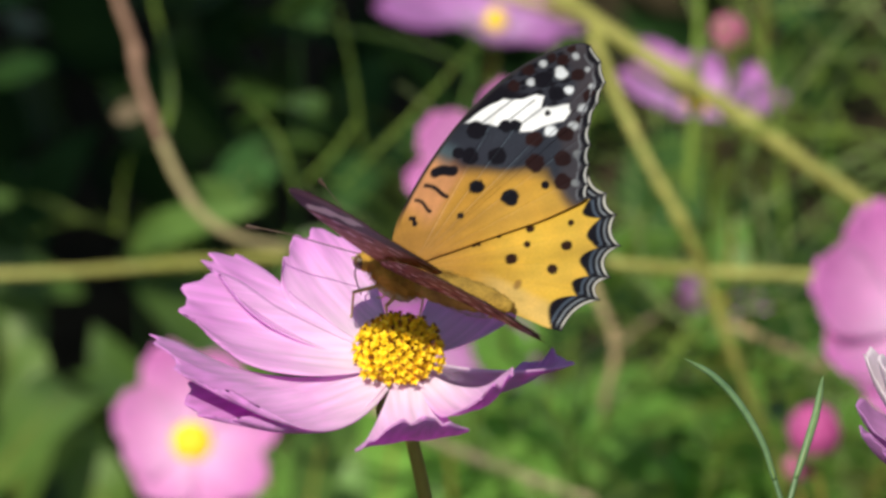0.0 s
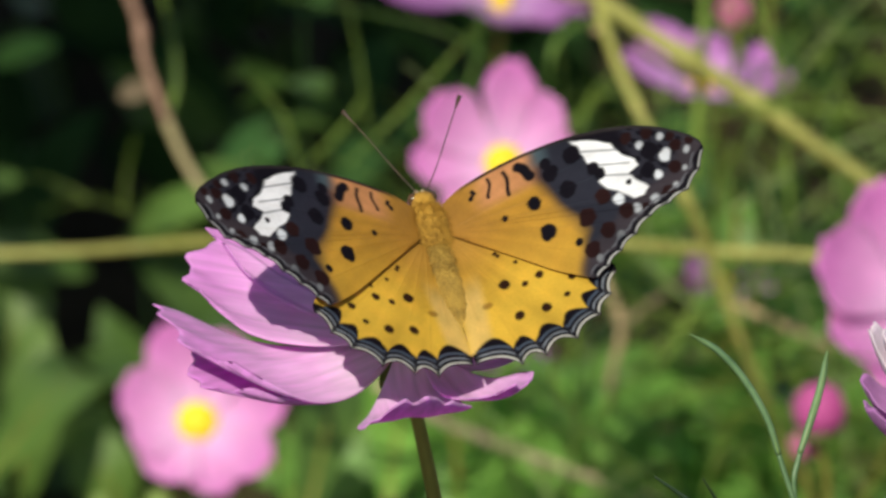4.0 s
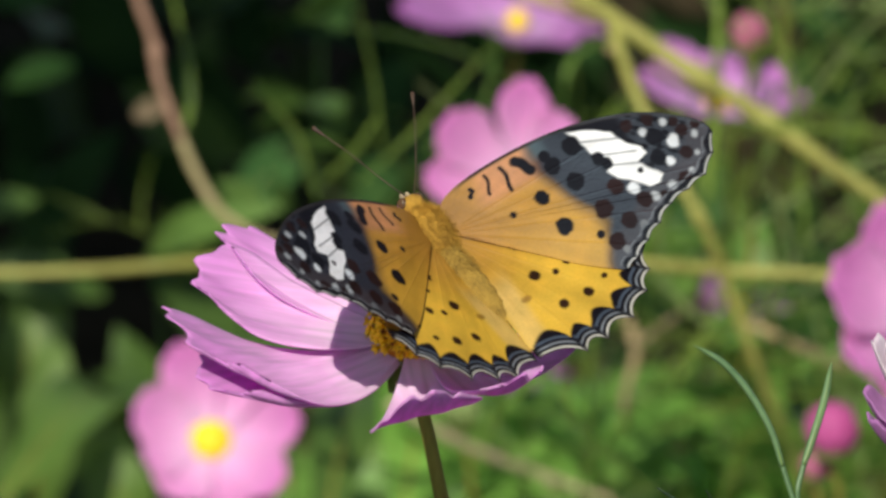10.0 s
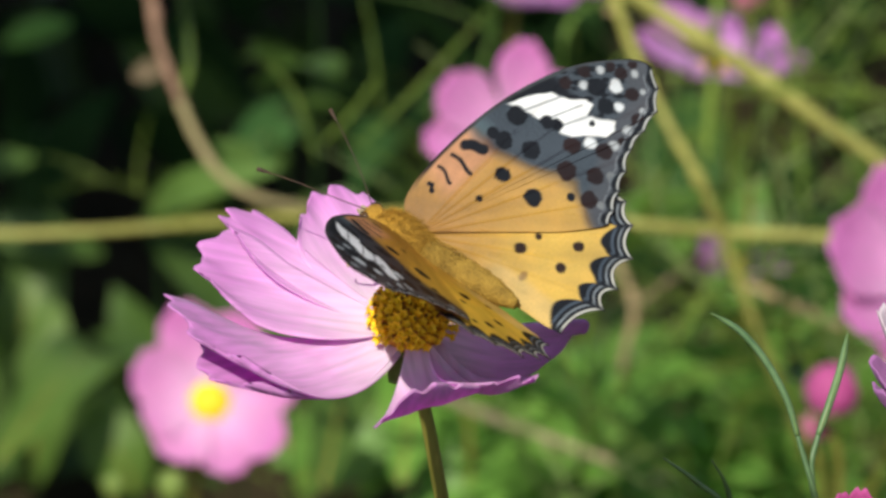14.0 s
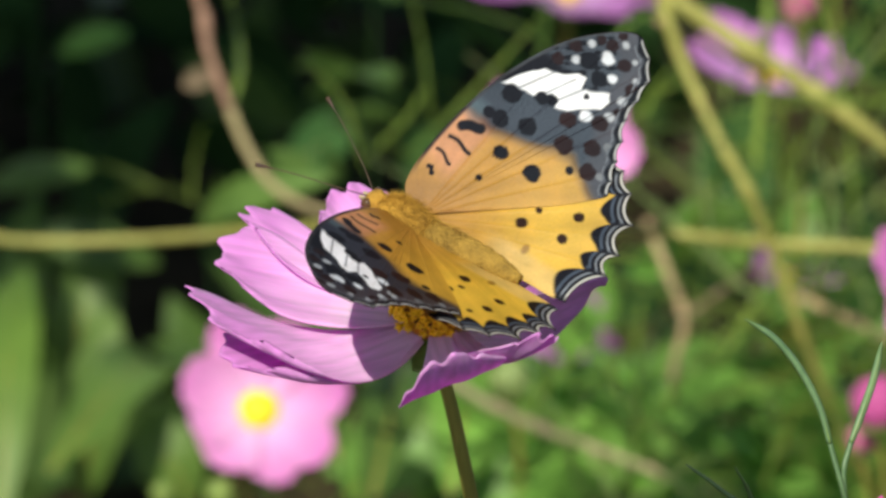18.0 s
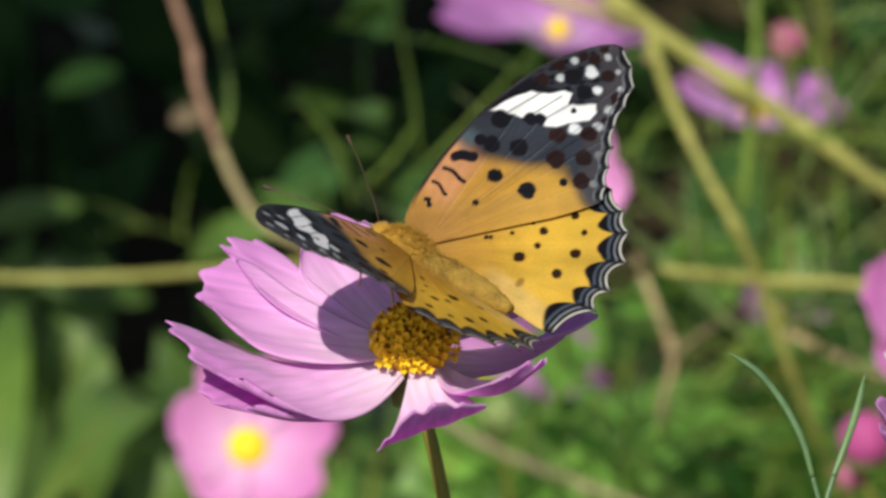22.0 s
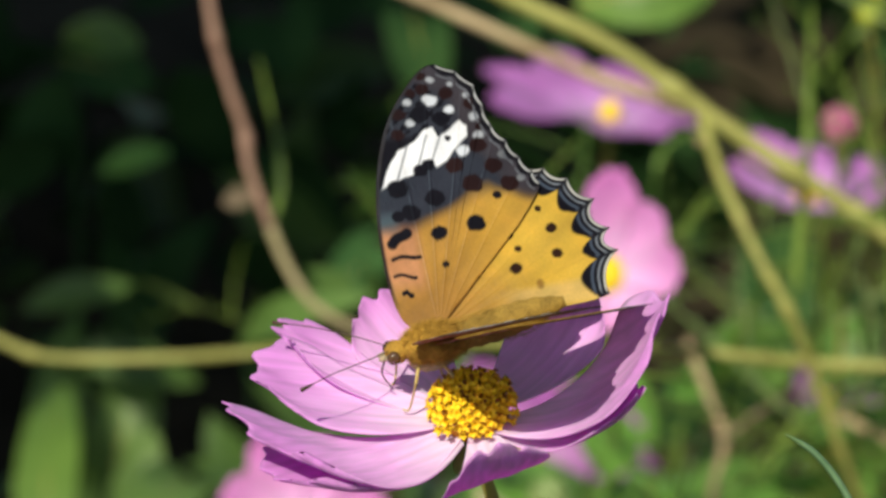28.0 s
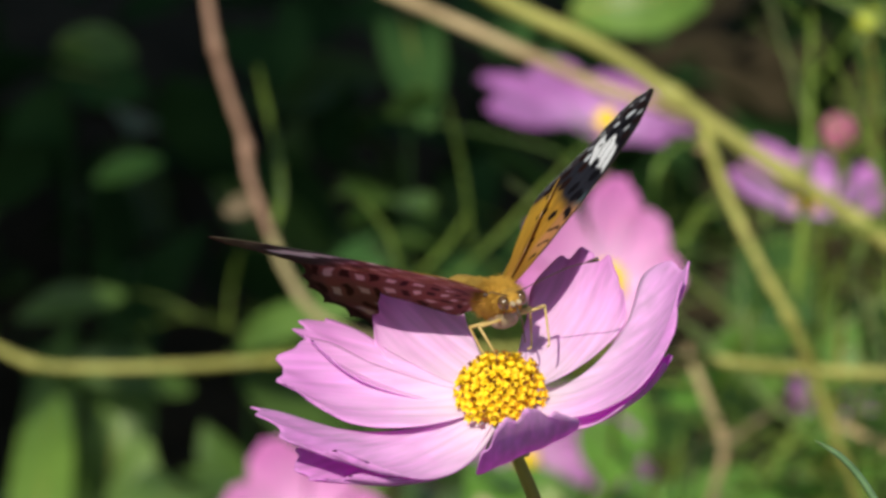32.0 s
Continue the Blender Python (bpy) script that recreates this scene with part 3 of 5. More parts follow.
def build_wing(name, edge_parts, kind, material, mirror):
    """Fan of fine cells from the wing's root to its edge, upper and under side, 0.12 mm apart."""
    rim, phase, margin = wing_rim(*edge_parts)
    n = len(rim)
    root = np.array((0.3, 0.0))
    m = 120
    ts = np.linspace(0, 1, m) ** 0.75
    grid = root + (rim - root)[None, :, :] * ts[:, None, None]
    x, y = grid[..., 0].ravel(), grid[..., 1].ravel()
    outer = rim[margin]
    best = np.full(len(x), 99.0)
    ph = np.tile(phase, m)
    for k in range(len(outer) - 1):
        a, b = outer[k], outer[k + 1]
        ab = b - a
        t = np.clip(((x - a[0]) * ab[0] + (y - a[1]) * ab[1]) / max(1e-9, ab @ ab), 0, 1)
        d = np.hypot(x - a[0] - t * ab[0], y - a[1] - t * ab[1])
        best = np.minimum(best, d)
    ang = np.arctan2(y, x + 0.01)
    r = np.hypot(x, y)
    if kind == "fore":
        up = upper_forewing(x, y, best)
        up = margin_lunules(up, ph, best, 0.75, 0.5, ((0.2, 0.05, 0.15, (0.50, 0.49, 0.48)), (1.35, 0.1, 0.13, (0.14, 0.14, 0.16))))
        lead = np.array(edge_parts[0])
        front = np.abs(y - np.interp(x, lead[:, 0], lead[:, 1]))
        up = over(up, (0.03, 0.022, 0.02), smooth_step(0.8, 0.25, front) * smooth_step(2, 8, x))
    else:
        up = np.tile(np.array(YELLOW), (len(x), 1))
        up = over(up, ORANGE, smooth_step(21, 6, r) * 0.75)
        up = over(up, (0.34, 0.17, 0.04), smooth_step(14, 2, r) * 0.65)
        up = over(up, (0.70, 0.52, 0.24), smooth_step(2.6, 1.0, np.abs(x - 2.2)) * smooth_step(9, 15, r) * 0.4)
        up = over(up, (0.34, 0.22, 0.06), smooth_step(0.5, -0.6, x) * smooth_step(4, 8, r) * 0.5)
        up = over(up, (0.20, 0.085, 0.012), smooth_step(1.1, 0.5, np.hypot(x - 4.4, (y + 16.6) * 1.4)) * 0.75)
        for cx, cy, rad in HW_SPOTS:
            d = np.hypot(x - cx, (y - cy) * 0.9) / rad + 0.08 * wing_noise(x, y, 2.0, cx)
            up = over(up, (0.03, 0.012, 0.006), smooth_step(1.12, 0.9, d))
        up = margin_lunules(up, ph, best, 1.9, 1.9, ((0.2, 0.06, 0.17, (0.56, 0.54, 0.50)), (1.0, 0.15, 0.15, (0.22, 0.24, 0.28)), (1.9, 0.2, 0.2, (0.07, 0.09, 0.13))))
    tone = 1 + 0.10 * wing_noise(x, y, 0.28, 1.0) + 0.05 * np.sin(ang * 34 + 0.12 * r) * smooth_step(3, 9, r) + 0.04 * wing_noise(x, y, 1.1, 2.0)
    up = up * tone[:, None]
    # veins
    veins = np.zeros(len(x))
    for v_ang in ((0.05, -0.1, -0.25, -0.42, -0.6) if kind == "fore" else (-0.75, -0.95, -1.12, -1.28, -1.43)):
        veins = np.maximum(veins, smooth_step(0.16, 0.03, np.abs(ang - v_ang) * np.maximum(r, 3)))
    up = over(up, (0.34, 0.18, 0.03), veins * 0.14 * (up[:, 0] > 0.2))
    # under side: brick-brown with pale silvery blotches; the forewing's tip olive with the white band
    under = np.tile(np.array((0.26, 0.10, 0.083)), (len(x), 1))
    rows_ = np.sin(r * 1.25 + 1.3 * np.sin(ang * 8.0) + 0.5 * wing_noise(x, y, 0.6))
    cells = np.sin(ang * 26 + 0.6 * np.sin(r))
    under = over(under, (0.30, 0.10, 0.085), smooth_step(-0.2, 0.7, wing_noise(x, y, 0.55, 2.0)) * 0.7)
    under = over(under, (0.06, 0.018, 0.016), smooth_step(-0.45, -0.85, rows_) * smooth_step(-0.6, 0.2, cells))
    under = over(under, (0.76, 0.54, 0.54), smooth_step(0.35, 0.75, rows_) * smooth_step(0.0, 0.6, cells) * smooth_step(3, 7, r))
    if kind == "fore":
        under = over(under, (0.34, 0.13, 0.09), smooth_step(20, 12, x) * 0.55)
        under = over(under, (0.06, 0.05, 0.045), smooth_step(20, 24, x))
        under = over(under, (0.6, 0.52, 0.52), smooth_step(-0.3, 0.3, inside_of(x, y, WHITE)))
        under = over(under, (0.16, 0.13, 0.08), smooth_step(33, 36, x) * 0.8)
    under = over(under, (0.09, 0.035, 0.03), smooth_step(1.6, 0.8, best))
    camber = 0.010 * x * (1 - x / 50) * 4 - 0.0022 * (y + 8) ** 2 * (x / 40)
    if kind == "hind":
        camber = 0.25 * np.sin(r * 0.12) - 0.25
    camber = camber + 0.05 * veins * (r > 2) + 0.05 * wing_noise(x, y, 0.35)
    sx = -1 if mirror else 1
    lift = -0.3 if kind == "hind" else 0.0
    verts = np.concatenate([np.stack([sx * x, y, camber + lift + 0.06], 1), np.stack([sx * x, y, camber + lift - 0.06], 1)]) * MM
    tot = m * n
    i, j = np.meshgrid(np.arange(m - 1), np.arange(n - 1), indexing="ij")
    a = (i * n + j).ravel()
    quads = np.stack([a + n, a + n + 1, a + 1, a], 1)
    k = (m - 1) * n + np.arange(n - 1)
    hem = np.stack([k, k + 1, tot + k + 1, tot + k], 1)
    faces = np.concatenate([quads, tot + quads[:, ::-1], hem])
    if mirror:
        faces = faces[:, ::-1]
    me = bpy.data.meshes.new(name)
    me.from_pydata(verts.tolist(), [], faces.tolist())
    lay = me.attributes.new("pattern", "FLOAT_COLOR", "POINT")
    sheen = 0.08 + 0.22 * smooth_step(0.1, 0.3, up[:, 0])
    if kind == "fore":
        sheen = sheen + 0.24 * smooth_step(15.5, 19, x) * smooth_step(0.012, 0.022, up[:, 2]) * smooth_step(0.2, 0.08, up[:, 0])
    cols = np.concatenate([np.concatenate([up, under]), np.concatenate([sheen, np.full(len(x), 0.08)])[:, None]], 1)
    lay.data.foreach_set("color", cols.astype(np.float32).ravel())
    me.polygons.foreach_set("use_smooth", [True] * len(faces))
    me.materials.append(material)
    return me


butterfly = empty("butterfly", pose(0, 0, 0.76), "orange and black fritillary butterfly with white-banded wings, feeding on cosmos", "butterfly")
wings = []
for side, mirror in (("right", False), ("left", True)):
    for kind, edge_parts in (("fore", (FW_FRONT, FW_TIPS, FW_HOLLOW, FW_BACK)), ("hind", (HW_FRONT, HW_TIPS, HW_HOLLOW, HW_BACK))):
        me = build_wing(kind + "wing", edge_parts, kind, M_WING, mirror)
        w = link_mesh(kind + "wing", me, butterfly, None, ("orange forewing with black tip and white band" if kind == "fore" else "yellow-orange hindwing with black scalloped border"))
        wings.append((side, w))
part("thorax", blob(3.2 * MM, 5.3 * MM, 2.9 * MM, 28, 18, 0.06, (0, 1.2 * MM, -0.1 * MM)), M_FUR, butterfly, "furry tawny thorax")
bm = bmesh.new()
tube_into(bm, curve_points([(0, -2.5 * MM, 0.0 * MM), (0, -8 * MM, 1.0 * MM), (0, -13.5 * MM, 2.2 * MM), (0, -18.9 * MM, 3.1 * MM)], 8), lambda f: (2.0 + 0.6 * math.sin(f * 2.6) - 1.5 * f ** 3) * MM * (1 + 0.05 * math.sin(f * 44)), 18)
part("abdomen", bm, M_BELLY, butterfly, "banded tawny abdomen")


def fur(name, count, centre, radii, length, material, parent, seed):
    """Short hairs standing off an ellipsoid, lying back along the body."""
    rnd = random.Random(seed)
    verts, faces = [], []
    for _ in range(count):
        v = Vector((rnd.gauss(0, 1), rnd.gauss(0, 1), rnd.gauss(0.3, 1))).normalized()
        p = Vector((centre[0] + v.x * radii[0], centre[1] + v.y * radii[1], centre[2] + v.z * radii[2]))
        d = (v + Vector((rnd.gauss(0, 0.25), -0.9 + rnd.gauss(0, 0.25), rnd.gauss(0, 0.25)))).normalized() * length * rnd.uniform(0.6, 1.3)
        s = d.cross(Vector((0.3, 0.5, 0.8))).normalized() * 0.036
        t = d.cross(s).normalized() * 0.036
        b = len(verts)
        verts += [(p + s) * MM, (p - s * 0.5 + t) * MM, (p - s * 0.5 - t) * MM, (p + d) * MM]
        faces += [(b, b + 1, b + 3), (b + 1, b + 2, b + 3), (b + 2, b, b + 3)]
    me = bpy.data.meshes.new(name)
    me.from_pydata([tuple(q) for q in verts], [], faces)
    me.materials.append(material)
    return link_mesh(name, me, parent)


fur("fur", 3600, (0, 1.2, -0.1), (3.1, 5.2, 2.8), 1.2, M_FUR, butterfly, 11)
fur("fur", 1600, (0, -8.5, 1.1), (2.3, 7.8, 2.4), 0.6, M_BELLY, butterfly, 12)
head = part("head", blob(1.9 * MM, 1.8 * MM, 1.8 * MM, 20, 12, 0.10, (0, 7.0 * MM, -0.5 * MM)), M_FUR, butterfly)
for sx in (-1, 1):
    part("eye", blob(0.95 * MM, 1.1 * MM, 1.15 * MM, 16, 10, at=(sx * 1.35 * MM, 7.7 * MM, -0.5 * MM)), M_EYE, head)
    part("antenna", tube([(sx * 0.6 * MM, 8.2 * MM, 0.4 * MM), (sx * 3 * MM, 12 * MM, 1.2 * MM), (sx * 6.2 * MM, 18 * MM, 2.2 * MM), (sx * 9 * MM, 23.5 * MM, 2.4 * MM)], lambda f: 0.085 * MM + 0.28 * MM * max(0, (f - 0.88) / 0.12) ** 0.6, 10, 8), M_ANT, head, "thin dark antenna with clubbed tip")
    part("palp", blob(0.4 * MM, 1.2 * MM, 0.5 * MM, 10, 8, at=(sx * 0.5 * MM, 8.7 * MM, -1.0 * MM)), M_CHEST, head)
part("proboscis", tube([(0, 8.8 * MM, -1.4 * MM), (0, 9.3 * MM, -4 * MM), (0, 7.8 * MM, -7 * MM)], (0.16 * MM, 0.1 * MM), 6, 6), M_ANT, head)
part("chest", blob(2.2 * MM, 3.6 * MM, 2.0 * MM, 20, 12, 0.12, (0, 1.6 * MM, -2.6 * MM)), M_CHEST, butterfly, "pale furry underside of the thorax")
for sx in (-1, 1):
    for y0, y1, out in ((4.0, 6.4, 5.4), (0.6, -0.6, 5.0)):
        hip, knee, foot = Vector((sx * 1.1, y0, -3.0)), Vector((sx * out, y0 * 0.35 + y1 * 0.65, -2.9)), Vector((sx * (out - 1.3), y1, -8.2))
        leg = part("leg", tube([hip * MM, (hip * 0.1 + knee * 0.9) * MM, (knee + Vector((0, 0, 0.12))) * MM], (0.30 * MM, 0.24 * MM), 5, 7), M_LEG, butterfly, "pale yellow jointed leg")
        part("shin", tube([(knee + Vector((0, 0, 0.12))) * MM, (knee * 0.88 + foot * 0.12) * MM, foot * MM, (foot + Vector((-sx * 0.8, y1 * 0.12, -0.5))) * MM], (0.23 * MM, 0.12 * MM), 5, 7), M_LEG, leg)


# ---- plants behind and beside ----
def cosmos(at, facing, up_turn, size, petal_mat, label, openness=18, petals=8, seed=1, lean=(0, 0), slim=1.0, eye=0.132):
    """A single cosmos: facing is the way its disc looks; lean: on which side its petals are longer."""
    f = Vector(facing).normalized()
    m = Matrix.Translation(at) @ f.to_track_quat("Z", "Y").to_matrix().to_4x4() @ pose(0, 0, 0, 0, 0, up_turn)
    ob = empty("cosmos_flower", m, label, "flower", "cosmos flowers")
    rnd = random.Random(seed)
    for k in range(petals):
        longer = 1 + lean[1] * math.cos(radians(360 / petals * k - lean[0]))
        me = petal_mesh("petal", petal_mat, size * 0.5 * longer * rnd.uniform(0.86, 1.05), size * 0.34 * slim * rnd.uniform(0.85, 1.1), openness * 0.6, openness * rnd.uniform(0.7, 1.5), 0.12, rnd.uniform(-0.2, 0.2), 3, seed * 10 + k, 14, 11)
        link_mesh("petal", me, ob, pose(0, 0, 0, 0, 0, 360 / petals * k + rnd.uniform(-7, 7)) @ Matrix.Translation((size * 0.06, 0, rnd.uniform(-0.001, 0.001))))
    part("disc", blob(size * eye, size * eye, size * 0.075, 18, 10, 0.12), M_FLORET, ob, "yellow flower centre")
    part("receptacle", blob(size * 0.055, size * 0.055, size * 0.06, 12, 8, at=(0, 0, -size * 0.05)), M_SEPAL, ob)
    return ob


def stalk(name, pts, r0, r1, material, label, category="stem", group="", wob=0.0, nodes=()):
    """A long stem; nodes: where along it the joints swell."""
    ob = part(name, tube(pts, (r0, r1), 8, 10, 1.0, wob), material)
    line = curve_points(pts, 8)
    for f in nodes:
        k = int(f * (len(line) - 2))
        a, b = line[k], line[k + 1]
        d = (b - a).normalized()
        part("joint", tube([a - d * r0 * 2.2, a - d * r0 * 0.8, a + d * r0 * 0.8, a + d * r0 * 2.2], lambda t: r0 * (1.02 + 0.38 * math.sin(math.pi * t)), 4, 10), material, ob)
    return tagged(ob, label, category, group)


# big sprawling stems behind the flower
stalk("climbing_stem", [(-0.0879, 0.8932, 0.5317), (-0.0832, 0.8815, 0.5025), (-0.0781, 0.8745, 0.4853), (-0.0731, 0.8690, 0.4715), (-0.0712, 0.8641, 0.4595), (-0.0643, 0.8572, 0.4423)], 0.0016, 0.0016, M_RUSSET, "russet-brown climbing stem with swollen nodes, tan below", "stem", "sprawling stems", 0.06, (0.25, 0.68))
part("lower_stem", tube([(-0.0643, 0.8572, 0.4423), (-0.0592, 0.8527, 0.4312), (-0.0510, 0.8471, 0.4200), (-0.0380, 0.8480, 0.4110), (-0.0215, 0.8580, 0.4030), (-0.0045, 0.8720, 0.3921)], (0.0017, 0.0015), 8, 10, 1.0, 0.04), M_TAWNY, bpy.data.objects["climbing_stem"], "tan bend of the stem")
stalk("trailing_stem", [(-0.1783, 0.9015, 0.3919), (-0.1591, 0.8986, 0.3848), (-0.1456, 0.8966, 0.3798), (-0.1265, 0.8962, 0.3787), (-0.0957, 0.8965, 0.3794), (-0.0670, 0.8972, 0.3812), (-0.0186, 0.8614, 0.3994), (0.0376, 0.8614, 0.3994), (0.0705, 0.7683, 0.4360), (0.1058, 0.7670, 0.4327), (0.1410, 0.7662, 0.4308), (0.1763, 0.7642, 0.4259)], 0.0016, 0.0018, M_OLIVE, "long olive-green trailing stem", "stem", "sprawling stems", 0.05, (0.18, 0.62, 0.8))
stalk("leaning_stem", [(-0.0178, 0.8354, 0.5487), (0.0125, 0.8288, 0.5322), (0.0429, 0.8234, 0.5189), (0.0679, 0.8170, 0.5032), (0.0893, 0.8114, 0.4891), (0.1143, 0.8053, 0.4742), (0.1357, 0.7997, 0.4602), (0.1696, 0.7906, 0.4378)], 0.0027, 0.0027, M_OLIVE, "thick olive leaning stem", "stem", "sprawling stems", 0.04, (0.43, 0.66, 0.8))
stalk("leaning_stem", [(-0.0295, 0.8877, 0.5179), (0.0038, 0.8821, 0.5042), (0.0242, 0.8787, 0.4956), (0.0427, 0.8756, 0.4879), (0.0590, 0.8641, 0.4861), (0.0706, 0.8342, 0.4922)], 0.0020, 0.0022, M_DRY, "thin dry straw-coloured leaning stem", "stem", "sprawling stems", 0.05)
stalk("side_stem", [(0.0741, 0.8144, 0.4966), (0.0793, 0.7887, 0.4864), (0.0893, 0.7708, 0.4688), (0.1007, 0.7629, 0.4493), (0.1084, 0.7655, 0.4291), (0.1214, 0.7719, 0.3915), (0.1392, 0.7947, 0.3411)], 0.0018, 0.0016, M_OLIVE, "olive side stem branching downwards", "stem", "sprawling stems", 0.05, (0.5,))
stalk("side_stem", [(0.0732, 0.8117, 0.4900), (0.0832, 0.8291, 0.4796), (0.0971, 0.8451, 0.4658), (0.1094, 0.8617, 0.4535)], 0.0014, 0.0012, M_DRY, "pale short flower stalk", "stem", "sprawling stems")
stalk("dry_stalk", [(0.0764, 0.9263, 0.3732), (0.0828, 0.9105, 0.3608), (0.0881, 0.8952, 0.3496), (0.0847, 0.8974, 0.3284), (0.0877, 0.9242, 0.2879)], 0.0016, 0.0014, M_DRY, "dry brown forked stalk", "stem", "dry stalks", 0.1, (0.5,))
stalk("dry_stalk", [(0.0881, 0.8952, 0.3496), (0.1005, 0.9259, 0.3456), (0.1209, 0.9664, 0.3389)], 0.0013, 0.0008, M_DRY, "dry brown side twig", "stem", "dry stalks", 0.1)
stalk("dry_stalk", [(0.0040, 0.8610, 0.3450), (0.0252, 0.8745, 0.3252), (0.0488, 0.8891, 0.3077), (0.0828, 0.9024, 0.2874), (0.1209, 0.9348, 0.2607)], 0.0020, 0.0017, M_TAN, "dry straw-brown lying twig", "stem", "dry stalks", 0.08)
stalk("dry_stalk", [(0.1272, 0.9168, 0.3496), (0.1478, 0.9040, 0.3446), (0.1750, 0.8989, 0.3320)], 0.0017, 0.0014, M_DRY, "dry straw-brown lying twig", "stem", "dry stalks", 0.08)

# blurred cosmos flowers of the same bed
cosmos((-0.0567, 0.8565, 0.3339), (-0.05, -0.85, 0.55), 15, 0.056, M_PINK, "pink cosmos with a yellow centre low in the bed", 22, 8, 3, (35, 0.22), 1.15)
cosmos((0.0413, 0.7217, 0.4807), (0.10, -0.86, 0.50), 0, 0.049, M_PINK, "pink cosmos with broad petals behind the feeding butterfly", 22, 8, 5, (115, 0.32), 1.12)
cosmos((0.0565, 1.1901, 0.3588), (0.14, 0.02, 0.99), 24, 0.090, M_LILAC, "mauve-pink cosmos seen from its side", 14, 8, 7, (66, 0.3), 0.85, 0.05)
cosmos((0.1133, 0.8982, 0.4372), (0.15, -0.12, 0.98), 30, 0.056, M_LILAC, "mauve-pink cosmos seen from its side", 24, 8, 8, (0, 0), 1.0, 0.08)
cosmos((0.1545, 0.6153, 0.4795), (0.22, -0.70, 0.62), 20, 0.071, M_PINK, "pale pink cosmos beside trailing stems", 26, 8, 9, (0, 0), 1.15, 0.08)
cosmos((0.0256, 1.1398, 0.2342), (0.22, -0.05, 0.97), 0, 0.100, M_MAUVE, "small mauve cosmos half hidden in the leaves", 20, 8, 10, (0, 0), 1.0, 0.045)
cosmos((0.1600, 1.3284, 0.1760), (0.3, -0.1, 0.95), 0, 0.042, M_VIOLET, "small violet cosmos half hidden in the leaves", 20, 8, 11)
for pts in (
    [(-0.0570, 0.8656, 0.3297), (-0.0619, 0.8851, 0.2978), (-0.0699, 0.9167, 0.2160)],
    [(0.0415, 0.7304, 0.4757), (0.0464, 0.7893, 0.4345), (0.0541, 0.9999, 0.2885), (0.0536, 1.0138, 0.1893)],
    [(0.0565, 1.1894, 0.3571), (0.0560, 1.2006, 0.3314), (0.0511, 1.2149, 0.2868), (0.0478, 1.2280, 0.1856)],
    [(0.1250, 0.9072, 0.4594), (0.1260, 0.9524, 0.4112), (0.1285, 1.0185, 0.3345), (0.1356, 1.0830, 0.2272)],
    [(0.1556, 0.6239, 0.4740), (0.1786, 0.7719, 0.3915), (0.1520, 0.8347, 0.2799)]):
    stalk("flower_stalk", pts, 0.0012, 0.0016, M_STEM, "thin green flower stalk", "stem", "flower stalks")


def bud(at, r, material, label, seed=0):
    ob = empty("flower_bud", Matrix.Translation(at), label, "flower bud", "flower buds")
    part("petals", blob(r, r, r * 1.05, 18, 12, 0.12), material, ob, "tightly folded petals")
    part("calyx", blob(r * 0.8, r * 0.8, r * 0.55, 14, 8, 0.1, (0, 0, -r * 0.75)), M_SEPAL, ob, "green calyx")
    part("stalk", tube([(0, 0, -r), (0.004, 0.006, -0.05), (0.0, 0.03, -0.25)], (0.0012, 0.0012), 5, 7), M_STEM, ob)


bud((0.1250, 0.9075, 0.4601), 0.0060, M_DUSTY, "round dusty-pink flower bud")
bud((0.1298, 0.6392, 0.4367), 0.0078, M_ROSE, "plump rose-pink flower bud")
bud((0.1273, 0.6535, 0.4187), 0.0045, M_DUSTY, "small dusty-pink flower bud")
bud((0.1360, 0.9300, 0.4915), 0.0046, M_LIME, "small yellow-green flower bud")
bud((0.0286, 0.9058, 0.3225), 0.0075, M_STRAND, "pale green flower bud")
bud((-0.0696, 0.8461, 0.3081), 0.005, M_SEPAL, "small yellow-green flower bud")
bud((-0.0915, 0.8912, 0.2863), 0.004, M_SEPAL, "pale green flower bud")

# ---- sharp plants at the flower's distance ----
def ribbon(name, pts, width, material, label, category="leaf", group="", flat=0.3):
    ob = part(name, tube(pts, lambda f: width * 0.5 * (0.35 + 0.75 * math.sin(min(1, f * 1.6 + 0.12) * math.pi * 0.62)) * (1 - 0.75 * f ** 3), 10, 8, flat), material)
    return tagged(ob, label, category, group)


def shoot(at, label, pieces):
    """A forked shoot of narrow flat leaves; pieces: points, width at the middle, leaf or stem skin."""
    ob = empty("leaf_shoot", Matrix.Translation(at), label, "leaf", "thread leaves")
    o = Vector(at)
    for pts, w, leaf in pieces:
        line = [Vector(p) - o for p in pts]
        if leaf:
            part("thread_leaf", tube(line, lambda f, w=w: w * 0.5 * (0.55 + 0.45 * math.sin(math.pi * min(1, 0.15 + 0.75 * f))) * (1 - 0.85 * max(0, f - 0.75) ** 2 / 0.0625) + 0.00006, 12, 8, 0.7), M_BLADE, ob)
            part("midrib", tube([p + Vector((0, -0.0005, 0.0002)) for p in line], (w * 0.07, w * 0.03), 8, 5), M_SEPAL, ob)
        else:
            part("stalk", tube(line, (w * 0.5, w * 0.42), 10, 8, 0.7), M_BLADE, ob)
    return ob


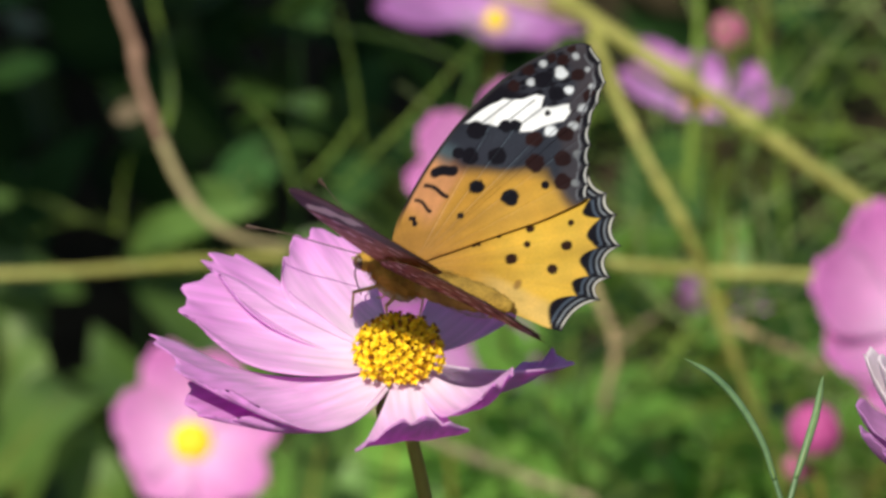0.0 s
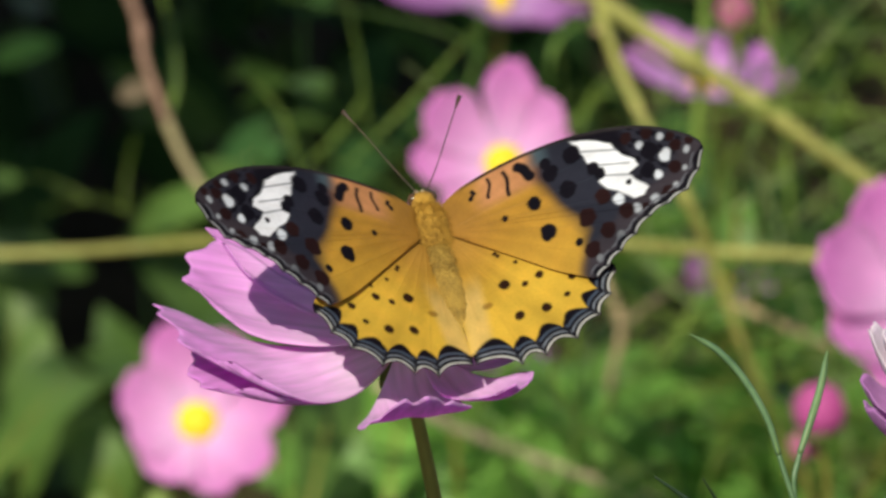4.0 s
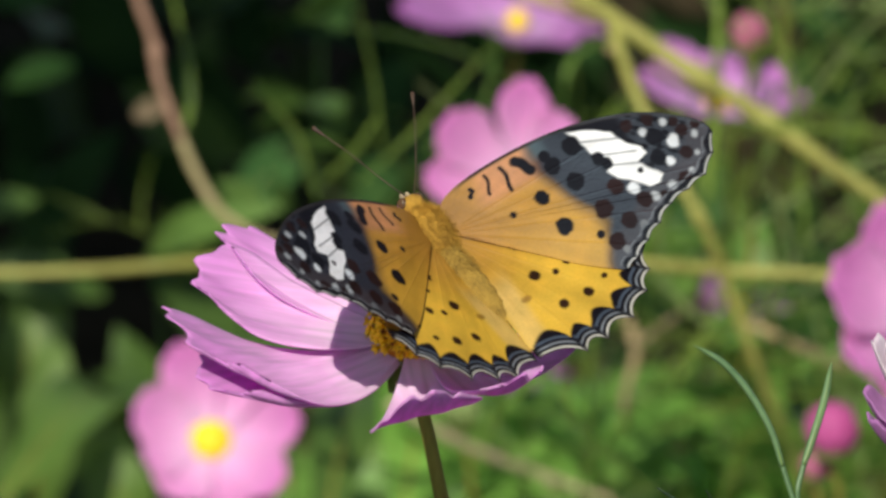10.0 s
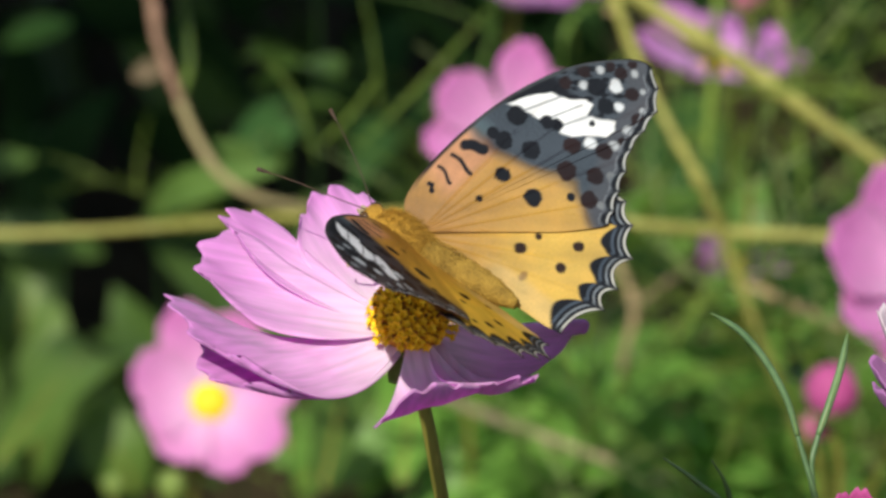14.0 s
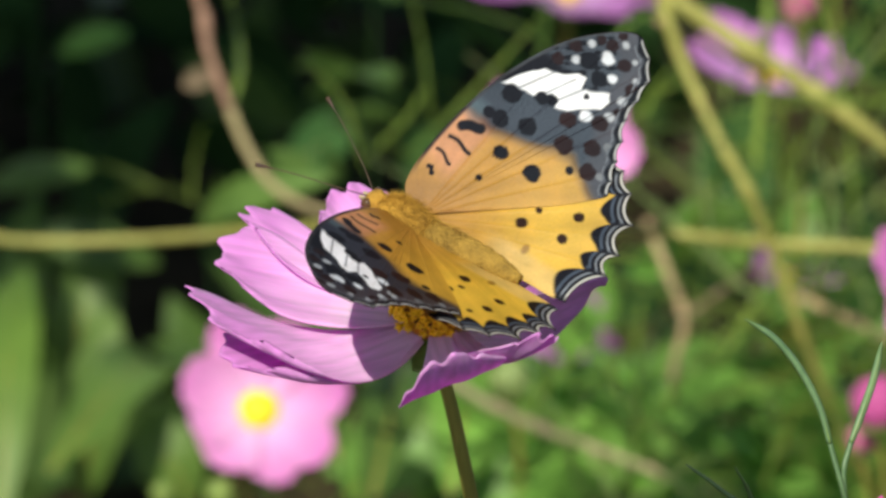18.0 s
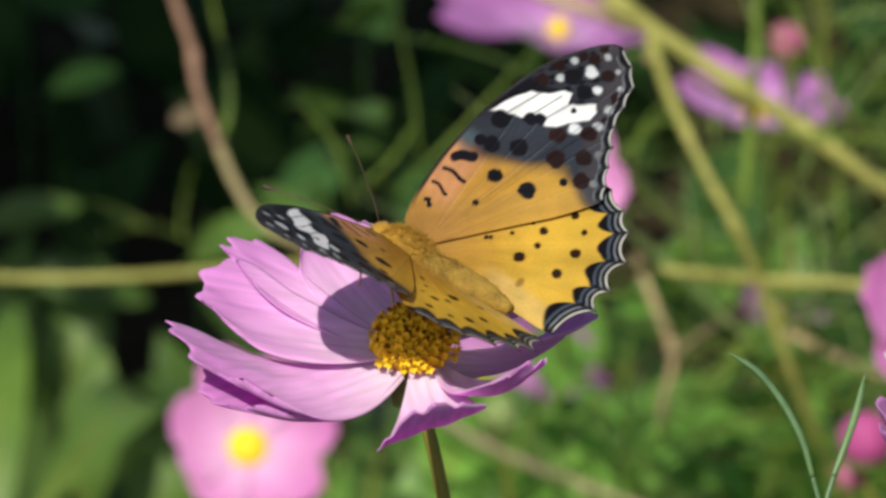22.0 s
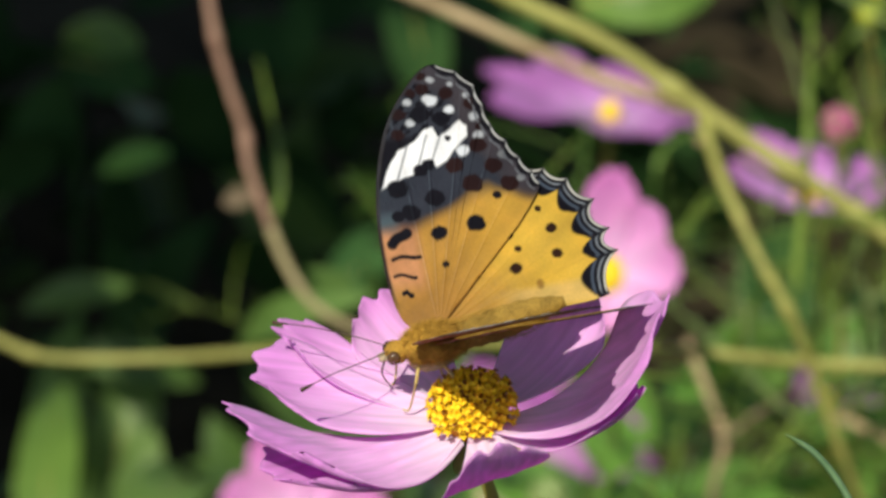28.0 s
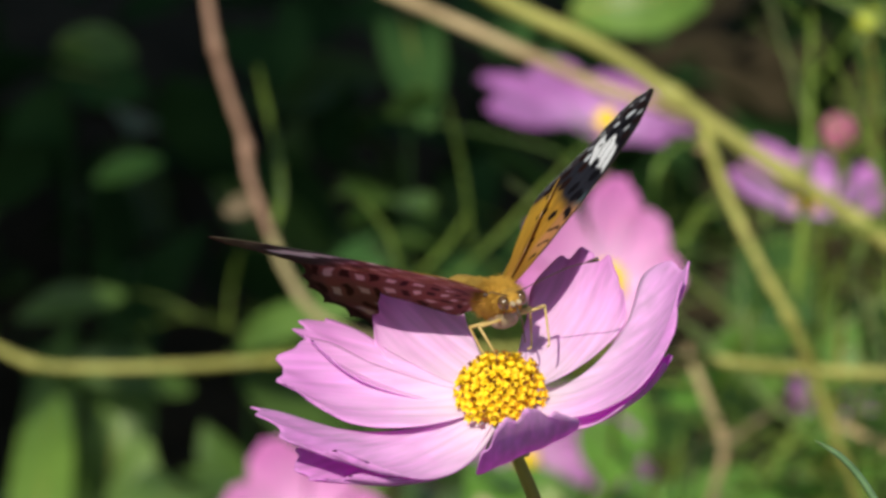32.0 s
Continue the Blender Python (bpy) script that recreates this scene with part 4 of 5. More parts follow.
green_shoot = shoot((0.0604, -0.0097, 0.7259), "slender green shoot with two narrow thread leaves", (
    ([(0.0587, -0.0080, 0.7301), (0.0571, -0.0060, 0.7353), (0.0539, -0.0037, 0.7408), (0.0502, -0.0021, 0.7448), (0.0461, -0.0011, 0.7472)], 0.0015, True),
    ([(0.0620, -0.0062, 0.7294), (0.0638, -0.0035, 0.7332), (0.0657, 0.0002, 0.7371), (0.0671, 0.0040, 0.7412)], 0.0011, True),
    ([(0.0647, -0.0102, 0.6980), (0.0624, -0.0087, 0.7152), (0.0606, -0.0107, 0.7236), (0.0587, -0.0080, 0.7301)], 0.0013, False),
    ([(0.0610, -0.0101, 0.7224), (0.0609, -0.0085, 0.7263), (0.0620, -0.0062, 0.7294)], 0.0010, False)))
dark = empty("leaf_shoot", Matrix.Translation((0.0461, -0.0215, 0.7234)), "slender blackish-green shoot with two thread leaves", "leaf", "thread leaves")
o = Vector((0.0461, -0.0215, 0.7234))
for pts, w in (
    ([(0.0500, -0.0220, 0.7088), (0.0465, -0.0196, 0.7229), (0.0418, -0.0196, 0.7281), (0.0367, -0.0201, 0.7324)], 0.0022),
    ([(0.0504, -0.0220, 0.7088), (0.0472, -0.0196, 0.7229), (0.0459, -0.0197, 0.7280), (0.0438, -0.0202, 0.7320)], 0.0016)):
    part("thread_leaf", tube([Vector(p) - o for p in pts], lambda f, w=w: w * 0.5 * (0.9 - 0.7 * f ** 4) + 0.00005, 10, 8, 0.4), M_BLACKISH, dark)

white = empty("cosmos_flower", Matrix.Translation((0.0844, -0.0076, 0.7312)) @ Vector((-0.14, -0.08, 0.99)).to_track_quat("Z", "Y").to_matrix().to_4x4(), "half-open white cosmos with purple outer petals seen from its side", "flower", "cosmos flowers")
WHITE_AX = white.matrix_basis.to_3x3()
for k, (ang, s0, s1, ln, m) in enumerate((
        (176, 14, 84, 0.0200, M_VIOLET), (198, 8, 80, 0.0195, M_VIOLET), (222, 4, 76, 0.0185, M_VIOLET),
        (162, 42, 84, 0.0240, M_PALE), (184, 52, 86, 0.0240, M_PALE), (206, 56, 88, 0.0235, M_PALE), (230, 58, 88, 0.0230, M_PALE), (256, 56, 86, 0.0230, M_PALE),
        (130, 50, 84, 0.0245, M_PALE), (90, 52, 80, 0.0245, M_PALE), (284, 50, 80, 0.0230, M_PALE), (318, 40, 76, 0.0235, M_PALE), (20, 40, 74, 0.0240, M_PALE), (55, 46, 76, 0.0240, M_PALE))):
    # angles are counted from east in the world, seen from above
    east = (WHITE_AX.inverted() @ Vector((math.cos(radians(ang)), math.sin(radians(ang)), 0)))
    me = petal_mesh("petal", m, ln * 0.98, 0.0078, s0, s1, 0.38, 0, 2, 70 + k, 20, 13)
    link_mesh("petal", me, white, pose(0, 0, 0, 0, 0, math.degrees(math.atan2(east.y, east.x))) @ Matrix.Translation((0.0024, 0, 0.0002 * (k % 3))))
for k in range(6):
    me = petal_mesh("sepal", M_TAN, 0.0075, 0.0026, 0, 60, 0.2, 0, 1, 90 + k, 8, 5)
    link_mesh("sepal", me, white, pose(0, 0, -0.003, 0, 0, 60 * k + 10) @ Matrix.Translation((0.0026, 0, 0)), "pale tan sepal")
part("receptacle", blob(0.0038, 0.0038, 0.004, 14, 10, at=(0, 0, -0.002)), M_SEPAL, white)
o = Vector((0.0844, -0.0076, 0.7312))
back = WHITE_AX.inverted()
part("stem", tube([(0, 0, -0.003), back @ (Vector((0.0812, -0.0084, 0.7292)) - o), back @ (Vector((0.0717, -0.0095, 0.7210)) - o), back @ (Vector((0.0681, -0.0134, 0.6902)) - o)], (0.0007, 0.0009), 8, 8), M_BLADE, white)
cosmos((0.0655, -0.0210, 0.7115), (0.05, -0.1, 0.99), 0, 0.028, M_ROSE, "deep rose cosmos with frilled petals low in the bed", 66, 16, 21, (0, 0), 0.6)
cosmos((0.0798, -0.0162, 0.7098), (0.1, -0.1, 0.99), 12, 0.030, M_ROSE, "deep rose cosmos with frilled petals low in the bed", 66, 16, 22, (0, 0), 0.6)


# ---- feathery foliage behind ----
def thread_plants(name, count, box, material, label, seed, length=(0.05, 0.16), thick=(0.0006, 0.0011), forks=7):
    """Many cosmos leaves: a rib with opposite hair-thin leaflets, in one mesh."""
    rnd = random.Random(seed)
    verts, faces = [], []

    def strand(p, d, ln, r, bend, n=7):
        base = len(verts)
        side = d.cross(Vector((rnd.uniform(-1, 1), rnd.uniform(-1, 1), 0.3))).normalized()
        sec = d.cross(side)
        pts = []
        for i in range(n + 1):
            f = i / n
            c = p + d * (ln * f) + bend * (f * f * ln)
            w = r * (1 - 0.7 * f)
            for k in range(3):
                a = k * 2.0944
                verts.append(c + side * (math.cos(a) * w) + sec * (math.sin(a) * w))
            pts.append(c)
        for i in range(n):
            for k in range(3):
                a, b = base + i * 3 + k, base + i * 3 + (k + 1) % 3
                faces.append((a, b, b + 3, a + 3))
        return pts

    for _ in range(count):
        p = Vector([rnd.uniform(a, b) for a, b in box])
        d = Vector((rnd.gauss(0, 0.7), rnd.gauss(0, 0.5), rnd.uniform(0.1, 1.2))).normalized()
        ln = rnd.uniform(*length)
        r = rnd.uniform(*thick)
        bend = Vector((rnd.gauss(0, 0.35), rnd.gauss(0, 0.3), rnd.uniform(-0.5, 0.1)))
        pts = strand(p, d, ln, r, bend)
        for q in pts[1:forks]:
            for s in (-1, 1):
                e = (d + Vector((rnd.uniform(0.3, 0.9) * s, rnd.gauss(0, 0.5), rnd.gauss(0, 0.4)))).normalized()
                strand(q, e, ln * rnd.uniform(0.25, 0.55), r * 0.7, Vector((rnd.gauss(0, 0.3), rnd.gauss(0, 0.3), -0.2)), 4)
    me = bpy.data.meshes.new(name)
    me.from_pydata([tuple(v) for v in verts], [], faces)
    for f in me.polygons:
        f.use_smooth = True
    me.materials.append(material)
    return tagged(new(name, me), label, "foliage", kind="stuff")


def leaf_mass(name, count, box, size, material, label, seed, tilt=0.8):
    """Many broad pointed leaves, each bent along its midrib, in one mesh."""
    rnd = random.Random(seed)
    verts, faces = [], []
    for _ in range(count):
        p = Vector([rnd.uniform(a, b) for a, b in box])
        q = Euler((rnd.gauss(-0.5, tilt), rnd.gauss(0, tilt), rnd.uniform(0, 6.28))).to_matrix()
        s = size * rnd.uniform(0.6, 1.3)
        b = len(verts)
        for u, w, z in ((0, 0.02, 0), (0.25, 0.22, 0.05), (0.55, 0.26, 0.06), (0.8, 0.15, 0.0), (1.0, 0.01, -0.1)):
            for v in (-1, 0, 1):
                verts.append(p + q @ Vector((u * s, v * w * s, (z + 0.06 * abs(v)) * s)))
        for i in range(4):
            for k in range(2):
                a = b + i * 3 + k
                faces.append((a, a + 1, a + 4, a + 3))
    me = bpy.data.meshes.new(name)
    me.from_pydata([tuple(v) for v in verts], [], faces)
    for f in me.polygons:
        f.use_smooth = True
    me.materials.append(material)
    return tagged(new(name, me), label, "foliage", kind="stuff")


thread_plants("feathery_foliage", 14, ((0.11, 0.42), (1.02, 1.5), (0.22, 0.42)), M_FERN, "feathery bright green cosmos foliage", 1, (0.06, 0.18), (0.0008, 0.0015))
thread_plants("feathery_foliage", 22, ((-0.05, 0.08), (1.0, 1.25), (0.12, 0.26)), M_FERN, "feathery bright green cosmos foliage", 2, (0.05, 0.12), (0.0006, 0.0011))
thread_plants("feathery_foliage", 28, ((0.09, 0.32), (0.85, 1.2), (0.14, 0.36)), M_FERN, "feathery bright green cosmos foliage", 7, (0.05, 0.14), (0.0008, 0.0013))
thread_plants("feathery_foliage", 8, ((0.09, 0.24), (0.72, 0.95), (0.36, 0.56)), M_FERN, "feathery bright green cosmos foliage", 9, (0.06, 0.16), (0.0005, 0.0010), 4)
thread_plants("feathery_foliage", 12, ((0.07, 0.22), (0.70, 0.92), (0.24, 0.42)), M_FERN, "feathery bright green cosmos foliage", 10, (0.06, 0.15), (0.0005, 0.0009), 4)
thread_plants("feathery_foliage", 3, ((0.025, 0.06), (0.95, 1.05), (0.34, 0.39)), M_FERN, "feathery bright green cosmos foliage", 8, (0.05, 0.10), (0.0006, 0.001), 3)
thread_plants("feathery_foliage", 20, ((0.06, 0.24), (0.78, 0.98), (0.20, 0.50)), M_STRAND, "long pale green thread leaves crossing one another", 31, (0.10, 0.24), (0.0007, 0.0013), 2)
thread_plants("feathery_foliage", 9, ((0.05, 0.16), (0.46, 0.66), (0.42, 0.58)), M_FERN, "slender green thread leaves crossing one another", 33, (0.05, 0.12), (0.0005, 0.0009), 2)
thread_plants("feathery_foliage", 6, ((0.06, 0.20), (0.62, 0.80), (0.26, 0.40)), M_STRAND, "long pale green thread leaves crossing one another", 32, (0.08, 0.16), (0.0004, 0.0007), 3)
leaf_mass("leafy_undergrowth", 60, ((0.04, 0.26), (0.86, 1.02), (0.14, 0.25)), 0.055, M_BROAD, "broad sunlit leaves low among the cosmos", 41, 0.5)
# M_DUSK and M_SHADY masses carry painted shade, M_BROAD masses painted sunlight
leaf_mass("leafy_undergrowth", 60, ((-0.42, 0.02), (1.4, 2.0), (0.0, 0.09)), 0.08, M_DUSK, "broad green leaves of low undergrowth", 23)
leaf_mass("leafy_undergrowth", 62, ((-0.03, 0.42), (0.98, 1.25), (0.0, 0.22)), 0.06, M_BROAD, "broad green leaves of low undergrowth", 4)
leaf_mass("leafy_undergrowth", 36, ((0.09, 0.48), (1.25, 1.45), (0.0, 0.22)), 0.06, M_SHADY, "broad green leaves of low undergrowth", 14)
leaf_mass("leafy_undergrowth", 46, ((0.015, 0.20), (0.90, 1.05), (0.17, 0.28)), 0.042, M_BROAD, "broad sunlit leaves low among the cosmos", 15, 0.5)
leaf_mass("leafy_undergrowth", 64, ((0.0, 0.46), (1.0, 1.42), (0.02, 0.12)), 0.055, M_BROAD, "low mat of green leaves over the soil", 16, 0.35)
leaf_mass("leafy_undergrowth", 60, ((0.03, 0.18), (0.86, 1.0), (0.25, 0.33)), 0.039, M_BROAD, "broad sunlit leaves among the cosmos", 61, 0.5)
leaf_mass("leafy_undergrowth", 16, ((-0.045, 0.015), (1.15, 1.3), (0.24, 0.33)), 0.032, M_DUSK, "green leaves behind thin blades, dimmed by shade put into their colour", 71, 0.6)
# shaded gaps behind the bed, painted as near-black leaves
leaf_mass("dark_shrub", 260, ((0.0, 0.55), (1.5, 2.5), (0.0, 0.22)), 0.07, M_SHADE_DARK, "leaves behind the flower bed, deep shade painted into their colour", 51)
leaf_mass("dark_shrub", 300, ((-0.7, -0.05), (1.6, 2.6), (0.0, 0.35)), 0.07, M_SHADE_DARK, "shrub leaves with deep shade painted into their colour", 5)
# unseen shrub, added to overhang the bed and keep the soil behind dark
def build_shade_shrub():
    ob = empty("shrub", pose(-0.62, 1.62, 0), "dense dark-leaved shrub added out of view to shade the flower bed", "shrub")
    rnd = random.Random(6)
    mid = Vector((-0.61, 1.58, 0.89))
    verts, faces = [], []
    made = 0
    while made < 5200:
        u = Vector((rnd.uniform(-1, 1), rnd.uniform(-1, 1), rnd.uniform(-1, 1)))
        lump = 0.82 + 0.3 * noise.noise(u * 2.3 + Vector((3, 1, 7)))
        if abs(u.x) ** 4 + abs(u.y) ** 4 + abs(u.z) ** 2.5 > lump:
            continue
        made += 1
        p = Vector((u.x * 0.44, u.y * 0.68, u.z * 0.22)) + mid - Vector((-0.62, 1.62, 0))
        q = Euler((rnd.gauss(-0.5, 0.8), rnd.gauss(0, 0.8), rnd.uniform(0, 6.28))).to_matrix()
        s = 0.11 * rnd.uniform(0.6, 1.3)
        n = len(verts)
        for f, w, z in ((0, 0.02, 0), (0.25, 0.22, 0.05), (0.55, 0.26, 0.06), (0.8, 0.15, 0.0), (1.0, 0.01, -0.1)):
            for v in (-1, 0, 1):
                verts.append(p + q @ Vector((f * s, v * w * s, (z + 0.06 * abs(v)) * s)))
        for i in range(4):
            for k in range(2):
                a = n + i * 3 + k
                faces.append((a, a + 1, a + 4, a + 3))
    me = bpy.data.meshes.new("crown")
    me.from_pydata([tuple(v) for v in verts], [], faces)
    for f in me.polygons:
        f.use_smooth = True
    me.materials.append(M_SHADE_DARK)
    link_mesh("crown", me, ob)
    part("trunk", tube([(0, 0, -0.02), (0.01, 0.0, 0.2), (-0.01, -0.01, 0.45), (0.02, -0.03, 0.75)], (0.022, 0.012), 6, 12, 1.0, 0.05), M_DRY, ob)
    for k in range(7):
        a = k * 0.9 + 0.3
        d = Vector((0.30 * math.cos(a), 0.45 * math.sin(a), 0))
        part("limb", tube([(0, 0, 0.12 + 0.05 * k), d * 0.45 + Vector((0, 0, 0.45 + 0.04 * k)), d + Vector((0, 0, 0.86))], (0.011, 0.003), 6, 8, 1.0, 0.05), M_DRY, ob)


build_shade_shrub()


def big_leaf(base, tip, width, material, label, bow=0.15, seed=0):
    """A single pointed leaf with midrib and bowed blade."""
    a, b = Vector(base), Vector(tip)
    d = b - a
    side = d.cross(Vector((0, -0.8, 0.6))).normalized()
    nrm = side.cross(d).normalized()
    bm = bmesh.new()
    rows = []
    n = 14
    for i in range(n + 1):
        f = i / n
        w = width * 0.5 * math.sin(math.pi * min(1, f * 0.94 + 0.03)) ** 0.75
        c = a + d * f + nrm * (bow * d.length * math.sin(math.pi * f))
        rows.append([bm.verts.new(c + side * (w * v) + nrm * (0.25 * w * abs(v) + 0.04 * w * math.sin(f * 30) * abs(v))) for v in (-1, -0.5, 0, 0.5, 1)])
    for p, q in zip(rows, rows[1:]):
        for k in range(4):
            bm.faces.new((p[k], p[k + 1], q[k + 1], q[k]))
    ob = tagged(part("leaf", bm, material), label, "leaf", "broad leaves")
    rib = [a + d * f + nrm * (bow * d.length * math.sin(math.pi * f) - 0.0004) for f in (0, 0.25, 0.5, 0.75, 0.97)]
    part("midrib", tube(rib, (width * 0.035, width * 0.008), 4, 6), M_STEM, ob)
    if a.y > 0.9:
        # stalk in the near-black green that has shade painted in
        part("stalk", tube([a, a + Vector((0.004, 0.012, -0.06)), Vector((a.x, a.y + 0.03, -0.01))], (0.0006, 0.0009), 5, 6), M_SHADE_DARK, ob)
    return ob


# these greens run from painted sunlight to near-black painted shade
for base, tip, w, mt in (
    ((-0.0885, 1.1568, 0.2764), (-0.0364, 1.1172, 0.3119), 0.015, M_DUSK), ((-0.0600, 1.3055, 0.2291), (-0.0300, 1.3305, 0.2560), 0.022, M_SHADE_DARK),
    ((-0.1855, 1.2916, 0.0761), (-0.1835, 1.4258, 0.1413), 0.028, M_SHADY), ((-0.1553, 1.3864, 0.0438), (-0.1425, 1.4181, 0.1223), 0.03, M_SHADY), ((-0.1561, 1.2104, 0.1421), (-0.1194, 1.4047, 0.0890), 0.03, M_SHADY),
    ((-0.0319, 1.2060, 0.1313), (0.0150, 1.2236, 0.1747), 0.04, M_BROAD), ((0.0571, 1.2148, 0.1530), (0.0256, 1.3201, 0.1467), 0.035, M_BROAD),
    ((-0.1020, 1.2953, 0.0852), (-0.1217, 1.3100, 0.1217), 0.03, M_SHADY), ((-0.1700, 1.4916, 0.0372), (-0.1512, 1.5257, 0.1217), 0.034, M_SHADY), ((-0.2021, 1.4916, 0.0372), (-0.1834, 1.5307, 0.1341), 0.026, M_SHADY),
    ((-0.0275, 1.5405, 0.2918), (-0.0141, 1.4710, 0.2532), 0.030, M_SHADE_DARK), ((-0.1726, 1.5556, 0.1957), (-0.1405, 1.5593, 0.2049), 0.013, M_BROAD),
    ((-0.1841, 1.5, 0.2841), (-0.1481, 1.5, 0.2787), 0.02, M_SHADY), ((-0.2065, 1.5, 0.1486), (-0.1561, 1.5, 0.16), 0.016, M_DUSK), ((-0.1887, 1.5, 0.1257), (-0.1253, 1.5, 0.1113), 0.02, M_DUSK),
    ((-0.1914, 1.5759, 0.2458), (-0.1485, 1.5709, 0.2334), 0.03, M_SHADE_DARK), ((0.0481, 1.3850, 0.3382), (0.1066, 1.3900, 0.3441), 0.036, M_SHADY),
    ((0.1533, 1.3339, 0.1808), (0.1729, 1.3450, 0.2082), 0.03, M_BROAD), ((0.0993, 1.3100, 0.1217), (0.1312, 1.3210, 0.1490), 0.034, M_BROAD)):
    big_leaf(base, tip, w, mt, "broad soft green leaf behind the flower bed")
for base, tip, w in (
    ((-0.0199, 0.9528, 0.2519), (-0.0081, 1.1119, 0.2186), 0.030), ((0.0085, 0.9543, 0.2557), (0.0184, 1.1144, 0.2248), 0.034), ((0.0329, 0.9536, 0.2538), (0.0471, 1.1119, 0.2186), 0.032),
    ((0.0593, 0.9543, 0.2557), (0.0736, 1.1127, 0.2207), 0.026), ((0.0898, 0.9513, 0.2482), (0.0847, 1.1078, 0.2084), 0.030), ((0.1182, 0.9498, 0.2444), (0.1421, 1.1053, 0.2022), 0.028),
    ((0.1548, 0.9498, 0.2444), (0.1554, 1.1086, 0.2104), 0.026), ((-0.0321, 0.9589, 0.2670), (-0.0443, 1.1525, 0.2123), 0.028)):
    # left leaves get the shade-painted green, right ones the sun-painted green
    big_leaf(base, tip, w, M_BROAD if base[0] > 0 else M_DUSK, "broad green leaf low in the flower bed, sunlight put into its colour" if base[0] > 0 else "broad green leaf low in the flower bed, shade put into its colour", 0.2)
big_leaf((-0.0799, 0.8601, 0.4496), (-0.0688, 0.8613, 0.4526), 0.008, M_WITHER, "small withered brown leaf on a climbing stem", 0.1)
for pts, w in (
    ([(-0.0196, 0.7940, 0.4461), (-0.0250, 0.8013, 0.4643), (-0.0357, 0.8063, 0.4767)], 0.0030), ([(0.0017, 0.8744, 0.4315), (-0.0008, 0.8828, 0.4524), (-0.0064, 0.8926, 0.4767)], 0.0030),
    ([(-0.0053, 0.7960, 0.4511), (0.0143, 0.8033, 0.4693), (0.0375, 0.8127, 0.4925)], 0.0027), ([(-0.0188, 0.8887, 0.4136), (-0.0074, 0.8930, 0.4242), (0.0002, 0.8972, 0.4347)], 0.0028),
    ([(-0.0643, 0.8572, 0.4423), (-0.0624, 0.8893, 0.4418), (-0.0644, 0.9324, 0.4418), (-0.0720, 0.9629, 0.4637)], 0.0030), ([(0.0950, 0.8823, 0.3978), (0.0818, 0.8866, 0.4083), (0.0685, 0.8908, 0.4189)], 0.004),
    ([(0.0745, 0.9160, 0.3478), (0.0725, 0.9073, 0.3261), (0.0735, 0.8941, 0.2935)], 0.004), ([(0.1036, 0.7933, 0.4445), (0.1085, 0.8274, 0.4754), (0.1117, 0.8660, 0.5175)], 0.0035),
    ([(0.1444, 0.8773, 0.3855), (0.1406, 0.8987, 0.4382), (0.1292, 0.9242, 0.5016)], 0.0035), ([(0.1474, 0.8396, 0.4255), (0.1290, 0.8603, 0.4767), (0.0922, 0.8741, 0.5109)], 0.0028),
    ([(0.1007, 0.8660, 0.3573), (0.1235, 0.8709, 0.3696), (0.1520, 0.8731, 0.3749)], 0.0028), ([(0.0931, 0.8745, 0.3784), (0.1140, 0.8702, 0.3679), (0.1444, 0.8617, 0.3468)], 0.0028),
    ([(0.1250, 0.7933, 0.4445), (0.1357, 0.7880, 0.4312), (0.1536, 0.7826, 0.4180)], 0.0026), ([(0.0912, 0.8596, 0.3415), (0.1045, 0.8660, 0.3573), (0.1178, 0.8766, 0.3837)], 0.003)):
    ribbon("grass_blade", pts, w, M_FERN, "narrow green grass blade among the cosmos", "grass", "grass blades")
rnd = random.Random(77)
for k in range(40):
    y = rnd.uniform(0.82, 1.04)
    mid, tall, wide = 0.76 - 0.42 * y, 0.047 * (y + 0.69), 0.088 * (y + 0.69)
    p = Vector((rnd.uniform(0.2, 1.05) * wide, y, mid + rnd.uniform(-1.3, 0.7) * tall))
    lean = rnd.choice((-1, 1)) * rnd.uniform(0.1, 1.1)
    d = Vector((lean, rnd.uniform(-0.2, 0.3), rnd.uniform(0.5, 1.0))).normalized() * rnd.uniform(0.05, 0.12)
    sag = Vector((rnd.uniform(-0.01, 0.02) * (1 if lean > 0 else -1), 0, -rnd.uniform(0.004, 0.02)))
    ribbon("grass_blade", [p, p + d * 0.5 - sag * 0.4, p + d + sag], rnd.uniform(0.0015, 0.0030), (M_FERN, M_STRAND, M_SHADY)[k % 3], "narrow green grass blade among the cosmos", "grass", "grass blades")



